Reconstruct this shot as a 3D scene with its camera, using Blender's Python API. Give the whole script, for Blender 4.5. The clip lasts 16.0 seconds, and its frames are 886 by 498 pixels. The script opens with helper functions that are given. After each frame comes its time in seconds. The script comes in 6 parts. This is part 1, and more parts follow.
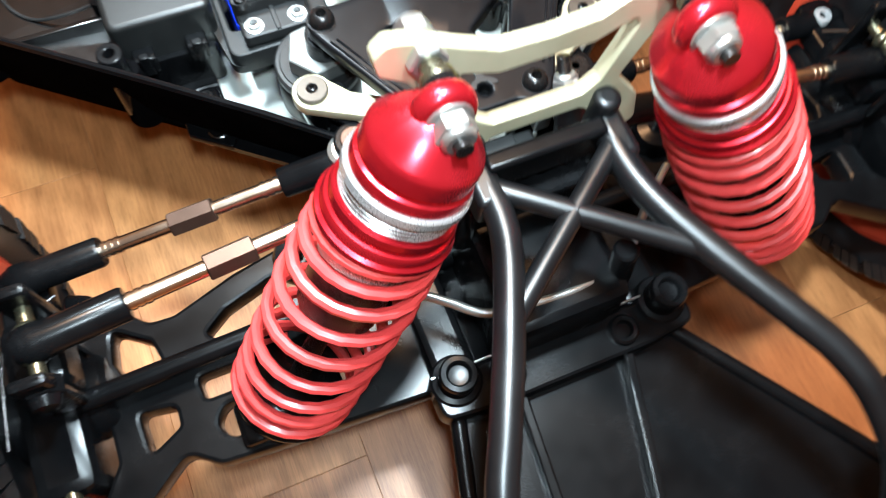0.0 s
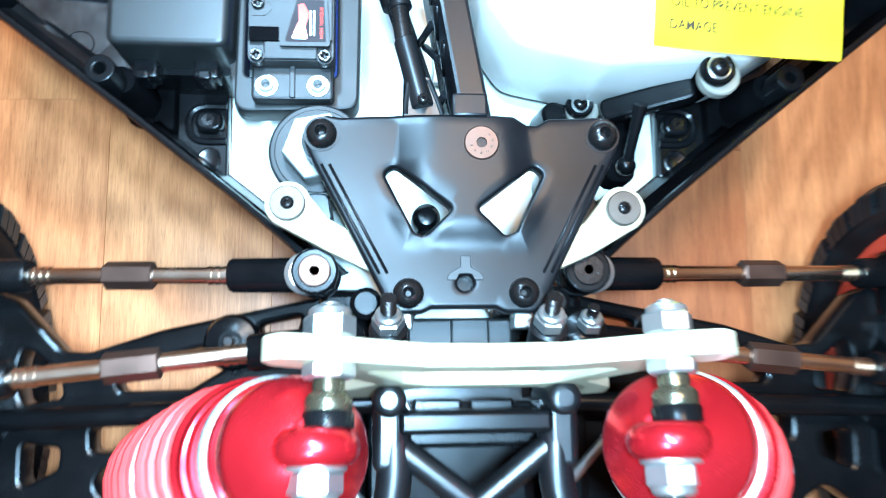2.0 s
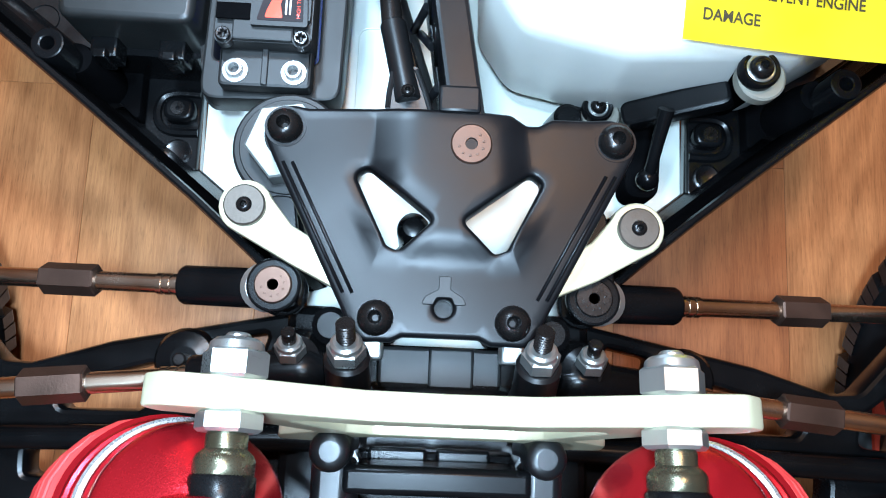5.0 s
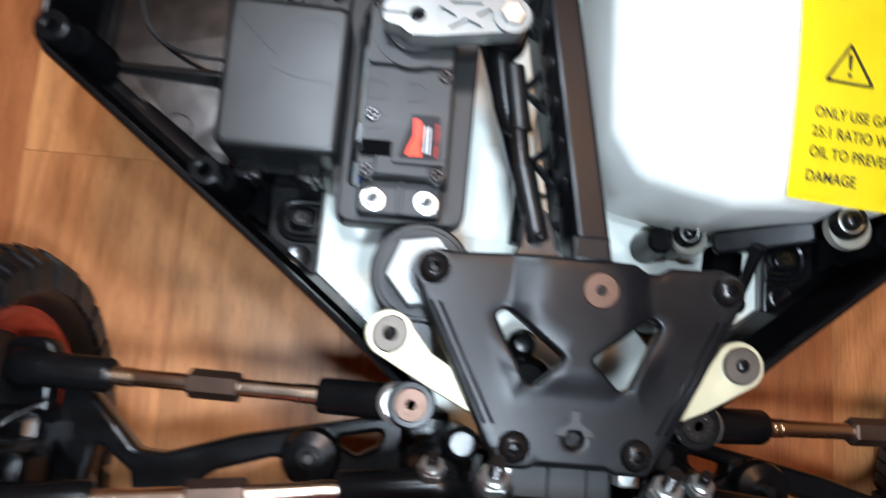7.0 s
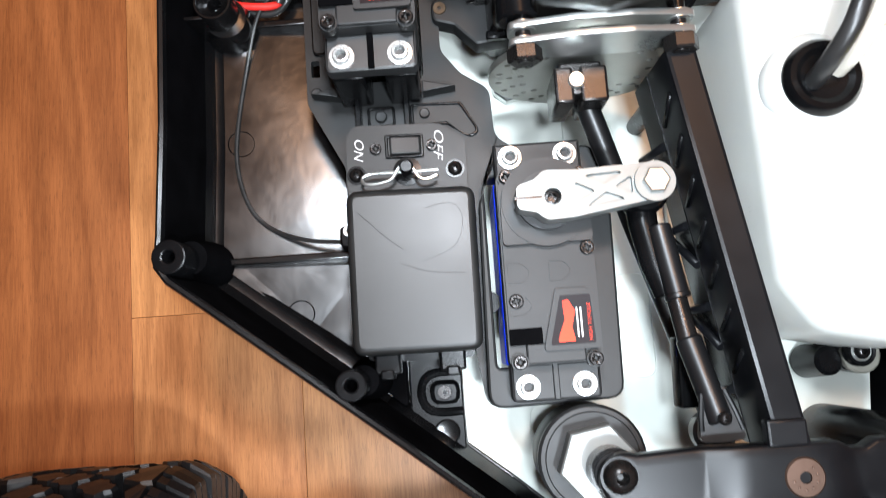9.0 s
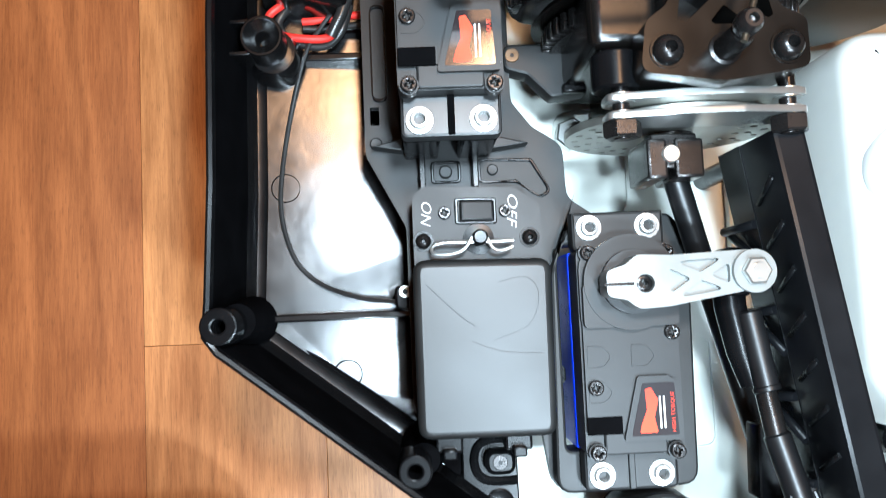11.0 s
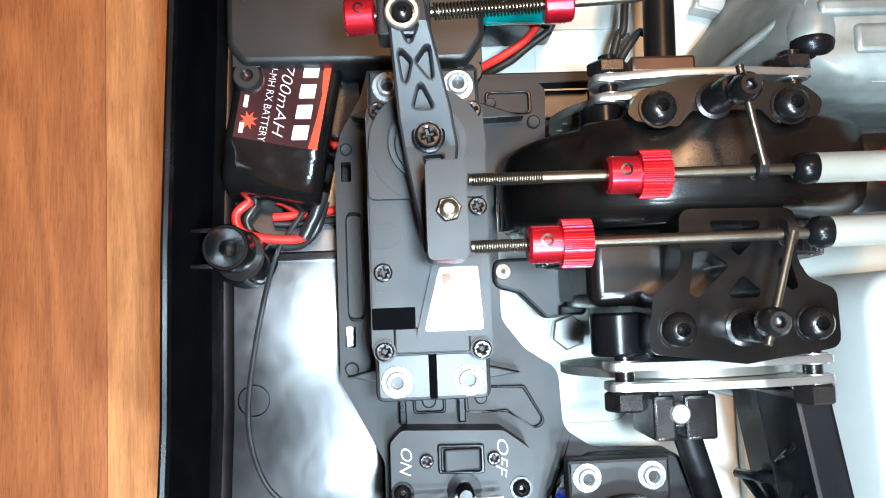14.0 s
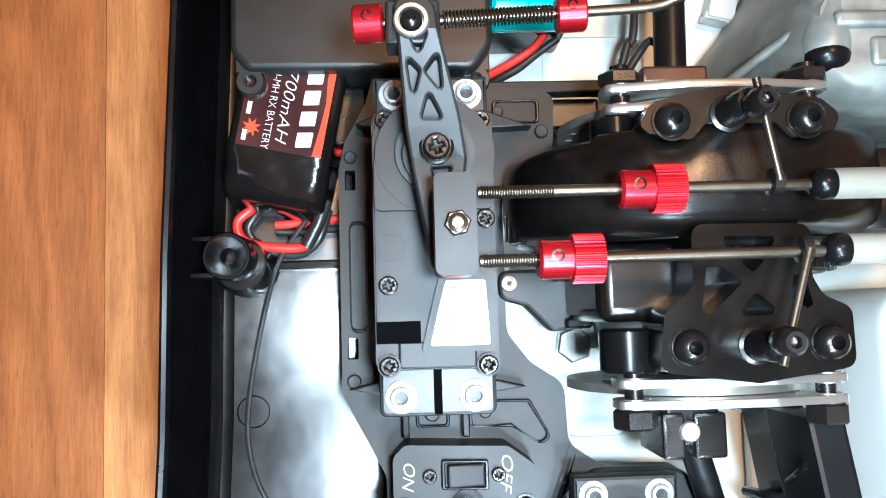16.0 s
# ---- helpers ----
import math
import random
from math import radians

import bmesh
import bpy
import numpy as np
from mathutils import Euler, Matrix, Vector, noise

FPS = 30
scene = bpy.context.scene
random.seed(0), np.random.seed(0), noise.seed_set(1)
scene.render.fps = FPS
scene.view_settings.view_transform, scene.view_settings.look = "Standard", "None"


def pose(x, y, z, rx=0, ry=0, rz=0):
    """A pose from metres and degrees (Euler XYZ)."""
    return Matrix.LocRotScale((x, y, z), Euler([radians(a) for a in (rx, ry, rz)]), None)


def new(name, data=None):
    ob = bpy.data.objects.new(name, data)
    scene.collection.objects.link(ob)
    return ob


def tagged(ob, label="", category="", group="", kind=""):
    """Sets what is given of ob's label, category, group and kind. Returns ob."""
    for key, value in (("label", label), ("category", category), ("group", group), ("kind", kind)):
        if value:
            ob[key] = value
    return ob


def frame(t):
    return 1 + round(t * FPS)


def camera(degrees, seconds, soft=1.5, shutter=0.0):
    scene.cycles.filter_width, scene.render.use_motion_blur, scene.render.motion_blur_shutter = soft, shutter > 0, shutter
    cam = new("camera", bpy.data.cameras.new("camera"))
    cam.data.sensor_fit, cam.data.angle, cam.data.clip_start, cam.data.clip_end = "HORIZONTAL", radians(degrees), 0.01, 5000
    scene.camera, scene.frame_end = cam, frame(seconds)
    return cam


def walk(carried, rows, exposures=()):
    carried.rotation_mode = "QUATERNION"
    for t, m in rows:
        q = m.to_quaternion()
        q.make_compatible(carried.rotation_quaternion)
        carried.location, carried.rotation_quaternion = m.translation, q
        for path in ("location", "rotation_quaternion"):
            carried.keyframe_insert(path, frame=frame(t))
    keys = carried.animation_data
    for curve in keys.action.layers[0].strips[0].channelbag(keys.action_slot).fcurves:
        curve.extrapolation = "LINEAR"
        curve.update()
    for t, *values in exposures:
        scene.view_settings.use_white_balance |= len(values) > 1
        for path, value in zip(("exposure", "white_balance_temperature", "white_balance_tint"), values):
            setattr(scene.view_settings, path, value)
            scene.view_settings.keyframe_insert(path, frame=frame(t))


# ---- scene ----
cam = camera(58.28, 16.0, soft=1.05, shutter=0.6)
# seconds, eye x, y, z in metres, turn about x, y, z in degrees
PATH = [
    (0, -0.0806, -0.1642, 0.3706, 20.72, -3.59, -22.55),
    (0.3, -0.0783, -0.1619, 0.4071, 18.68, -4.45, -18.38),
    (0.5, -0.0738, -0.1588, 0.4360, 16.94, -3.33, -15.28),
    (0.8, -0.0630, -0.1496, 0.4722, 15.09, -3.15, -11.10),
    (0.9, -0.0680, -0.1468, 0.4788, 14.87, -4.04, -10.22),
    (1, -0.0755, -0.1391, 0.4765, 13.69, -4.89, -8.56),
    (1.2, -0.0877, -0.1173, 0.4608, 9.50, -5.34, -4.71),
    (1.3, -0.0890, -0.1094, 0.4557, 9.43, -4.83, -3.45),
    (1.4, -0.0871, -0.1000, 0.4484, 9.11, -4.99, -2.76),
    (1.5, -0.0782, -0.0957, 0.4414, 8.71, -4.76, -1.74),
    (1.7, -0.0525, -0.0816, 0.4138, 7.18, -4.60, 0.60),
    (1.8, -0.0379, -0.0731, 0.4005, 7.19, -4.93, 1.12),
    (2, -0.0232, -0.0691, 0.3707, 8.90, -4.11, -0.78),
    (2.2, -0.0175, -0.0658, 0.3568, 9.27, -1.30, -1.27),
    (2.5, -0.0137, -0.0660, 0.3438, 8.80, 0.13, 0.02),
    (3, -0.0117, -0.0598, 0.3379, 8.65, -0.90, 2.04),
    (3.5, -0.0089, -0.0597, 0.3355, 8.93, -1.41, 1.41),
    (3.7, -0.0078, -0.0598, 0.3355, 9.07, -1.83, 1.67),
    (5.8, -0.0060, -0.0645, 0.3385, 9.70, -1.96, 2.35),
    (6, -0.0077, -0.0685, 0.3380, 10.06, -2.14, 2.37),
    (6.5, -0.0192, -0.0577, 0.3452, 9.28, -1.74, 3.54),
    (7, -0.0499, -0.0322, 0.3631, 9.56, -3.48, 4.29),
    (7.5, -0.0859, -0.0266, 0.4012, 7.68, -0.07, -1.85),
    (8, -0.0805, -0.0123, 0.3984, 10.95, -0.39, -0.06),
    (8.5, -0.0829, 0.0160, 0.3723, 8.52, 1.19, -1.89),
    (9, -0.0805, 0.0346, 0.3581, 7.46, 1.24, -3.99),
    (9.2, -0.0878, 0.0459, 0.3584, 6.06, 1.28, -3.70),
    (11.3, -0.1101, 0.0811, 0.3414, 4.09, -1.85, -2.50),
    (11.5, -0.1090, 0.0899, 0.3393, 3.90, -1.75, -2.53),
    (12, -0.1062, 0.1010, 0.3329, 3.65, -1.61, -2.52),
    (12.5, -0.1054, 0.1129, 0.3299, 3.95, -1.90, -1.93),
    (13, -0.1043, 0.1181, 0.3299, 4.50, -2.06, -2.10),
    (13.5, -0.1056, 0.1287, 0.3267, 4.95, -1.99, -2.18),
    (14, -0.1032, 0.1355, 0.3263, 4.66, -1.92, -2.20),
    (14.5, -0.1024, 0.1355, 0.3252, 4.84, -1.87, -2.16),
    (15, -0.1028, 0.1383, 0.3247, 4.96, -2.03, -1.86),
    (15.5, -0.1042, 0.1386, 0.3245, 4.90, -2.11, -1.68),
    (16, -0.1049, 0.1381, 0.3226, 4.82, -2.11, -1.65),
]
EXPOSURES = [(0, 0.92, 5750, 1), (0.5, 0.88, 6200, 1), (1.0, 0.82, 5850, 4), (1.5, 1.05, 4750, -2), (2.0, 1.10, 4350, -9), (3.5, 0.76, 4400, -7), (6.2, -0.16, 5300, 5), (7.0, -0.30, 5700, 9), (7.5, -0.42, 7600, 16), (8.2, -0.22, 7100, 15), (9, 0.0, 6100, 11), (11.5, 0.38, 5500, 2), (16, 0.60, 5400, 2)]
walk(cam, [(t, pose(*p)) for t, *p in PATH], EXPOSURES)

# ---- world and light ----
world = bpy.data.worlds.new("room_air")
scene.world = world
world.use_nodes = True
world.node_tree.nodes["Background"].inputs[0].default_value = (1.0, 0.62, 0.36, 1)
world.node_tree.nodes["Background"].inputs[1].default_value = 0.05


def lamp(name, kind, place, energy, colour, size):
    data = bpy.data.lights.new(name, kind)
    data.energy, data.color = energy, colour
    if kind == "AREA":
        data.shape, data.size = "DISK", size
    else:
        data.shadow_soft_size = size
    ob = new(name, data)
    ob.location = place
    return ob


# the phone's torch, at the four places where it stays longest, and the warm room lamp
def torch(name, place, aim, energy):
    ob = lamp(name, "SPOT", place, energy, (0.90, 0.97, 1.0), 0.014)
    ob.data.spot_size, ob.data.spot_blend = radians(120), 0.9
    ob.rotation_euler = Vector(aim).to_track_quat("-Z", "Y").to_euler()
    return ob


torch("torch_before_front", (-0.070, -0.165, 0.43), (0.15, 0.28, -1), 2.4)
torch("torch_over_front", (-0.010, -0.070, 0.43), (0.0, 0.04, -1), 5.9)
torch("torch_over_middle", (-0.055, 0.026, 0.435), (0.0, 0.06, -1), 3.4)
torch("torch_over_radio_tray", (-0.080, 0.132, 0.375), (0.0, 0.04, -1), 4.0)
lamp("ceiling_lamp", "AREA", (0.28, 0.74, 2.4), 26.0, (1.0, 0.50, 0.23), 0.40)

# ---- helpers: everything is modelled in millimetres ----
K = 0.001


def merge(bm, tmp, m=None):
    if m is not None:
        tmp.transform(m)
    me = bpy.data.meshes.new("tmp")
    tmp.to_mesh(me)
    tmp.free()
    bm.from_mesh(me)
    bpy.data.meshes.remove(me)
    return bm


def B():
    return bmesh.new()


def soften(t, square=False):
    """Smooth shading but for the flat caps."""
    t.normal_update()
    for f in t.faces:
        n = f.normal
        f.smooth = (max(abs(n.x), abs(n.y), abs(n.z)) if square else abs(n.z)) < 0.999


def align(p, d, roll=0):
    q = Vector(d).normalized().to_track_quat("Z", "Y")
    return Matrix.Translation(p) @ q.to_matrix().to_4x4() @ Matrix.Rotation(radians(roll), 4, "Z")


def box(bm, x0, y0, z0, x1, y1, z1, b=0.0, m=None, seg=2):
    t = bmesh.new()
    bmesh.ops.create_cube(t, size=1, matrix=Matrix.LocRotScale(((x0 + x1) / 2, (y0 + y1) / 2, (z0 + z1) / 2), None, (abs(x1 - x0), abs(y1 - y0), abs(z1 - z0))))
    if b:
        bmesh.ops.bevel(t, geom=t.edges[:], offset=b, segments=seg, affect="EDGES", profile=0.5, clamp_overlap=True)
    soften(t, True)
    return merge(bm, t, m)


def rounded(pts, r, n=4):
    """A closed outline with its corners rounded; a point may carry its own radius."""
    out = []
    c = len(pts)
    for i, p in enumerate(pts):
        a, q, e = Vector(pts[i - 1][:2]), Vector(p[:2]), Vector(pts[(i + 1) % c][:2])
        u, v = (a - q), (e - q)
        lu, lv = u.length, v.length
        u.normalize(), v.normalize()
        ang = u.angle(v, 3.14)
        rr = p[2] if len(p) > 2 else r
        cut = min(rr / max(math.tan(ang / 2), 1e-3), lu * 0.48, lv * 0.48)
        if rr <= 0 or ang > 3.0:
            out.append(tuple(q))
            continue
        p0, p1 = q + u * cut, q + v * cut
        for k in range(n + 1):
            s = k / n
            out.append(tuple(p0 * (1 - s) ** 2 + q * 2 * s * (1 - s) + p1 * s * s))
    return out


def ring(cx, cy, r, n=20):
    return [(cx + r * math.cos(2 * math.pi * k / n), cy + r * math.sin(2 * math.pi * k / n)) for k in range(n)]


def prism(bm, outline, z0, z1, holes=(), b=0.0, m=None, seg=2, both=False):
    t = bmesh.new()
    edges = []
    for loop in (outline, *holes):
        vs = [t.verts.new((x, y, z0)) for x, y in loop]
        edges += [t.edges.new((vs[i - 1], vs[i])) for i in range(len(vs))]
    bmesh.ops.triangle_fill(t, use_beauty=True, use_dissolve=False, edges=edges, normal=(0, 0, 1))
    got = bmesh.ops.extrude_face_region(t, geom=t.faces[:])
    bmesh.ops.translate(t, vec=(0, 0, z1 - z0), verts=[v for v in got["geom"] if isinstance(v, bmesh.types.BMVert)])
    bmesh.ops.recalc_face_normals(t, faces=t.faces[:])
    if b:
        hi = max(z0, z1)
        some = [e for e in t.edges if len(e.link_faces) == 2 and e.calc_face_angle() > 1.0 and abs(e.verts[0].co.z - e.verts[1].co.z) < 1e-6
                and (both or abs(e.verts[0].co.z - hi) < 1e-6)]
        bmesh.ops.bevel(t, geom=some, offset=b, segments=seg, affect="EDGES", profile=0.5, clamp_overlap=False)
    soften(t)
    return merge(bm, t, m)


def lathe(bm, prof, m=None, n=24, flat=False):
    """Turns (radius, height) pairs round z; closes the ends."""
    t = bmesh.new()
    rings = []
    for r, z in prof:
        if r < 1e-6:
            rings.append([t.verts.new((0, 0, z))])
        else:
            rings.append([t.verts.new((r * math.cos(2 * math.pi * k / n), r * math.sin(2 * math.pi * k / n), z)) for k in range(n)])
    for a, b in zip(rings, rings[1:]):
        for k in range(n):
            j = (k + 1) % n
            if len(a) == 1 and len(b) == 1:
                continue
            if len(a) == 1:
                t.faces.new((a[0], b[j], b[k]))
            elif len(b) == 1:
                t.faces.new((a[k], a[j], b[0]))
            else:
                t.faces.new((a[k], a[j], b[j], b[k]))
    for end in (rings[0], rings[-1]):
        if len(end) > 1:
            t.faces.new(end)
    bmesh.ops.recalc_face_normals(t, faces=t.faces[:])
    soften(t)
    return merge(bm, t, m)


def rod(bm, p, q, r, n=16, r2=None, e=0.0):
    d = Vector(q) - Vector(p)
    h = d.length
    r2 = r if r2 is None else r2
    prof = [(r, 0), (r2, h)] if not e else [(r - e, 0), (r, e), (r2, h - e), (r2 - e, h)]
    return lathe(bm, prof, align(p, d), n)


def hexa(bm, p, d, r, h, roll=0):
    return prism(bm, ring(0, 0, r, 6), 0, h, b=min(0.5, r * 0.1), m=align(p, d, roll), seg=1, both=True)


def locknut(bm, p, d, r, h):
    """A hexagon nut with a round collar on its far end."""
    p, d = Vector(p), Vector(d).normalized()
    hexa(bm, p, d, r, h * 0.72)
    return lathe(bm, [(r * 0.84, 0), (r * 0.80, h * 0.2), (r * 0.66, h * 0.30), (r * 0.3, h * 0.30)], align(p + d * h * 0.70, d), 20)


def sweep(bm, pts, r, n=10, radii=None):
    t = bmesh.new()
    pts = [Vector(p) for p in pts]
    up = None
    rings = []
    for i, p in enumerate(pts):
        d = (pts[min(i + 1, len(pts) - 1)] - pts[max(i - 1, 0)]).normalized()
        if up is None:
            up = d.orthogonal().normalized()
        up = (up - d * up.dot(d)).normalized()
        side = d.cross(up)
        rr = radii[i] if radii else r
        rings.append([t.verts.new(p + (up * math.cos(2 * math.pi * k / n) + side * math.sin(2 * math.pi * k / n)) * rr) for k in range(n)])
    for a, b in zip(rings, rings[1:]):
        for k in range(n):
            t.faces.new((a[k], a[(k + 1) % n], b[(k + 1) % n], b[k]))
    for f in t.faces:
        f.smooth = True
    t.faces.new(rings[0][::-1]), t.faces.new(rings[-1])
    bmesh.ops.recalc_face_normals(t, faces=t.faces[:])
    return merge(bm, t)


def curve(pts, k=6):
    """A smooth line through the points."""
    pts = [Vector(p) for p in pts]
    out = []
    for i in range(len(pts) - 1):
        a, b, c, d = pts[max(i - 1, 0)], pts[i], pts[i + 1], pts[min(i + 2, len(pts) - 1)]
        for s in range(k):
            u = s / k
            out.append(0.5 * ((2 * b) + (c - a) * u + (2 * a - 5 * b + 4 * c - d) * u * u + (3 * b - a - 3 * c + d) * u ** 3))
    return out + [pts[-1]]


def loft(bm, lines, m=None):
    """Quads between open lines of equal length."""
    t = bmesh.new()
    rows = [[t.verts.new(p) for p in line] for line in lines]
    for a, b in zip(rows, rows[1:]):
        for i in range(len(a) - 1):
            t.faces.new((a[i], a[i + 1], b[i + 1], b[i])).smooth = True
    bmesh.ops.recalc_face_normals(t, faces=t.faces[:])
    return merge(bm, t, m)


def offset(pts, d):
    """An open line moved sideways by d (to its left)."""
    out = []
    for i, p in enumerate(pts):
        a, c = Vector(pts[max(i - 1, 0)][:2]), Vector(pts[min(i + 1, len(pts) - 1)][:2])
        q = Vector(p[:2])
        n1 = (q - a).normalized() if i else (c - q).normalized()
        n2 = (c - q).normalized() if i < len(pts) - 1 else n1
        l1, l2 = Vector((-n1.y, n1.x)), Vector((-n2.y, n2.x))
        mid = (l1 + l2).normalized()
        out.append(tuple(q + mid * d / max(mid.dot(l1), 0.4)))
    return out


def finish(name, bm, material, sharp=38):
    bm.transform(Matrix.Scale(K, 4))
    bm.normal_update()
    for e in bm.edges:
        e.smooth = not (len(e.link_faces) == 2 and e.calc_face_angle(0) > radians(sharp))
    me = bpy.data.meshes.new(name)
    bm.to_mesh(me)
    bm.free()
    me.materials.append(material)
    return me


def part(name, bm, material, parent, label=""):
    ob = new(name, finish(name, bm, material))
    if parent:
        ob.parent = parent
        if parent.parent is None and parent.type == "EMPTY":
            ob.matrix_parent_inverse = parent.matrix_basis.inverted()
    return tagged(ob, label)


def place(name, me, parent, m, label=""):
    """One more object on a shared mesh; m in millimetres."""
    ob = new(name, me)
    loc, rot, sc = m.decompose()
    ob.matrix_basis = Matrix.LocRotScale(loc * K, rot, sc)
    if parent:
        ob.parent = parent
        if parent.parent is None and parent.type == "EMPTY":
            ob.matrix_parent_inverse = parent.matrix_basis.inverted()
    return tagged(ob, label)


def thing(name, base, label, category, group="", kind=""):
    ob = new(name)
    ob.empty_display_size = 0.01
    ob.location = Vector(base) * K
    ob.matrix_basis = Matrix.Translation(ob.location)
    return tagged(ob, label, category, group, kind)


# ---- materials ----
def surf(name, c1, c2, rough=0.5, metal=0.0, scale=60.0, grain=2500.0, bump=0.05, rvar=0.12, coat=0.0, sss=0.0, stretch=(1, 1, 1), spec=0.5):
    m = bpy.data.materials.new(name)
    m.use_nodes = True
    nt = m.node_tree
    b = nt.nodes["Principled BSDF"]
    co = nt.nodes.new("ShaderNodeTexCoord")
    mp = nt.nodes.new("ShaderNodeMapping")
    mp.inputs["Scale"].default_value = stretch
    nt.links.new(co.outputs["Object"], mp.inputs["Vector"])
    big = nt.nodes.new("ShaderNodeTexNoise")
    big.inputs["Scale"].default_value, big.inputs["Detail"].default_value = scale, 5
    fine = nt.nodes.new("ShaderNodeTexNoise")
    fine.inputs["Scale"].default_value, fine.inputs["Detail"].default_value = grain, 3
    for n in (big, fine):
        nt.links.new(mp.outputs["Vector"], n.inputs["Vector"])
    mix = nt.nodes.new("ShaderNodeMix")
    mix.data_type = "RGBA"
    mix.inputs["A"].default_value, mix.inputs["B"].default_value = (*c1, 1), (*c2, 1)
    ramp = nt.nodes.new("ShaderNodeMapRange")
    ramp.inputs["From Min"].default_value, ramp.inputs["From Max"].default_value = 0.35, 0.65
    nt.links.new(big.outputs["Fac"], ramp.inputs["Value"])
    nt.links.new(ramp.outputs["Result"], mix.inputs["Factor"])
    nt.links.new(mix.outputs["Result"], b.inputs["Base Color"])
    rr = nt.nodes.new("ShaderNodeMapRange")
    rr.inputs["From Min"].default_value, rr.inputs["From Max"].default_value = 0.3, 0.7
    rr.inputs["To Min"].default_value, rr.inputs["To Max"].default_value = max(rough - rvar, 0.03), min(rough + rvar, 1)
    add = nt.nodes.new("ShaderNodeMix")
    add.inputs["Factor"].default_value = 0.4
    nt.links.new(big.outputs["Fac"], add.inputs["A"])
    nt.links.new(fine.outputs["Fac"], add.inputs["B"])
    nt.links.new(add.outputs["Result"], rr.inputs["Value"])
    nt.links.new(rr.outputs["Result"], b.inputs["Roughness"])
    bp = nt.nodes.new("ShaderNodeBump")
    bp.inputs["Strength"].default_value, bp.inputs["Distance"].default_value = bump, 0.0005
    nt.links.new(fine.outputs["Fac"], bp.inputs["Height"])
    nt.links.new(bp.outputs["Normal"], b.inputs["Normal"])
    b.inputs["Metallic"].default_value = metal
    b.inputs["Coat Weight"].default_value, b.inputs["Coat Roughness"].default_value = coat, 0.08
    b.inputs["Specular IOR Level"].default_value = spec
    if sss:
        b.inputs["Subsurface Weight"].default_value, b.inputs["Subsurface Radius"].default_value = sss, (0.012, 0.012, 0.010)
        b.inputs["Subsurface Scale"].default_value = 1.0
    return m


PLASTIC = surf("black_nylon", (0.0020, 0.0021, 0.0024), (0.0036, 0.0037, 0.0041), 0.25, bump=0.012, grain=2600, spec=0.16, rvar=0.05)
SATIN = surf("satin_black_nylon", (0.0076, 0.0080, 0.0082), (0.0114, 0.0119, 0.0119), 0.45, bump=0.05, grain=4200, spec=0.28, rvar=0.08)
PLATEB = surf("black_nylon_plate", (0.0026, 0.0028, 0.0034), (0.0046, 0.0048, 0.0056), 0.33, bump=0.03, grain=3200, spec=0.18, rvar=0.05)
WASHER = surf("dull_bronze_washer", (0.058, 0.050, 0.041), (0.092, 0.080, 0.067), 0.48, metal=0.7, bump=0.15, grain=1500)
BRIGHT = surf("bright_zinc_screw", (0.56, 0.57, 0.56), (0.66, 0.67, 0.66), 0.28, metal=0.65, bump=0.02)
LID = surf("smooth_black_lid", (0.0075, 0.0080, 0.0080), (0.0110, 0.0115, 0.0114), 0.40, bump=0.03, grain=3000, spec=0.42, rvar=0.05)
WALLB = surf("dull_black_moulding", (0.0018, 0.0018, 0.0020), (0.0030, 0.0030, 0.0034), 0.8, bump=0.03, grain=2600, spec=0.0, rvar=0.08)
SERVO = surf("grey_black_servo_case", (0.0110, 0.0114, 0.0118), (0.0155, 0.0160, 0.0164), 0.46, bump=0.06, grain=4200, spec=0.30, rvar=0.08)
GLOSSY = surf("glossy_black_tray", (0.0022, 0.0022, 0.0025), (0.0036, 0.0034, 0.0034), 0.20, bump=0.16, grain=120, rvar=0.05, scale=35, spec=0.75)
RUBBER = surf("tyre_rubber", (0.0030, 0.0031, 0.0035), (0.0056, 0.0058, 0.0064), 0.42, bump=0.10, grain=2200, spec=0.28)
SHINYB = surf("satin_black_metal_tube", (0.0028, 0.0030, 0.0034), (0.0048, 0.0050, 0.0056), 0.34, metal=0.0, bump=0.02, grain=2500, rvar=0.06, spec=0.45)
CASTBLACK = surf("black_coated_casting", (0.0026, 0.0023, 0.0021), (0.0050, 0.0043, 0.0038), 0.24, bump=0.03, grain=2400, rvar=0.06, spec=0.38)
BRACKETB = surf("black_coated_bracket", (0.0026, 0.0023, 0.0021), (0.0050, 0.0043, 0.0038), 0.23, bump=0.012, grain=4200, rvar=0.06, spec=0.24)
LUGB = surf("smooth_black_servo_lug", (0.0110, 0.0114, 0.0118), (0.0155, 0.0160, 0.0164), 0.40, bump=0.05, grain=4200, spec=0.48, rvar=0.05)
GREYDISC = surf("grey_nylon_disc", (0.024, 0.025, 0.026), (0.032, 0.033, 0.034), 0.5, bump=0.04, grain=4000, spec=0.3)
MAROON = surf("maroon_foil_label", (0.020, 0.0065, 0.0080), (0.036, 0.0110, 0.0110), 0.22, coat=0.4, bump=0.02, rvar=0.05)
GUNMETAL = surf("black_oxide_steel", (0.020, 0.019, 0.019), (0.034, 0.031, 0.030), 0.27, metal=0.8, bump=0.06, grain=3000, rvar=0.08)
STEEL = surf("zinc_steel", (0.42, 0.44, 0.43), (0.52, 0.53, 0.51), 0.30, metal=0.9, bump=0.01, rvar=0.04)
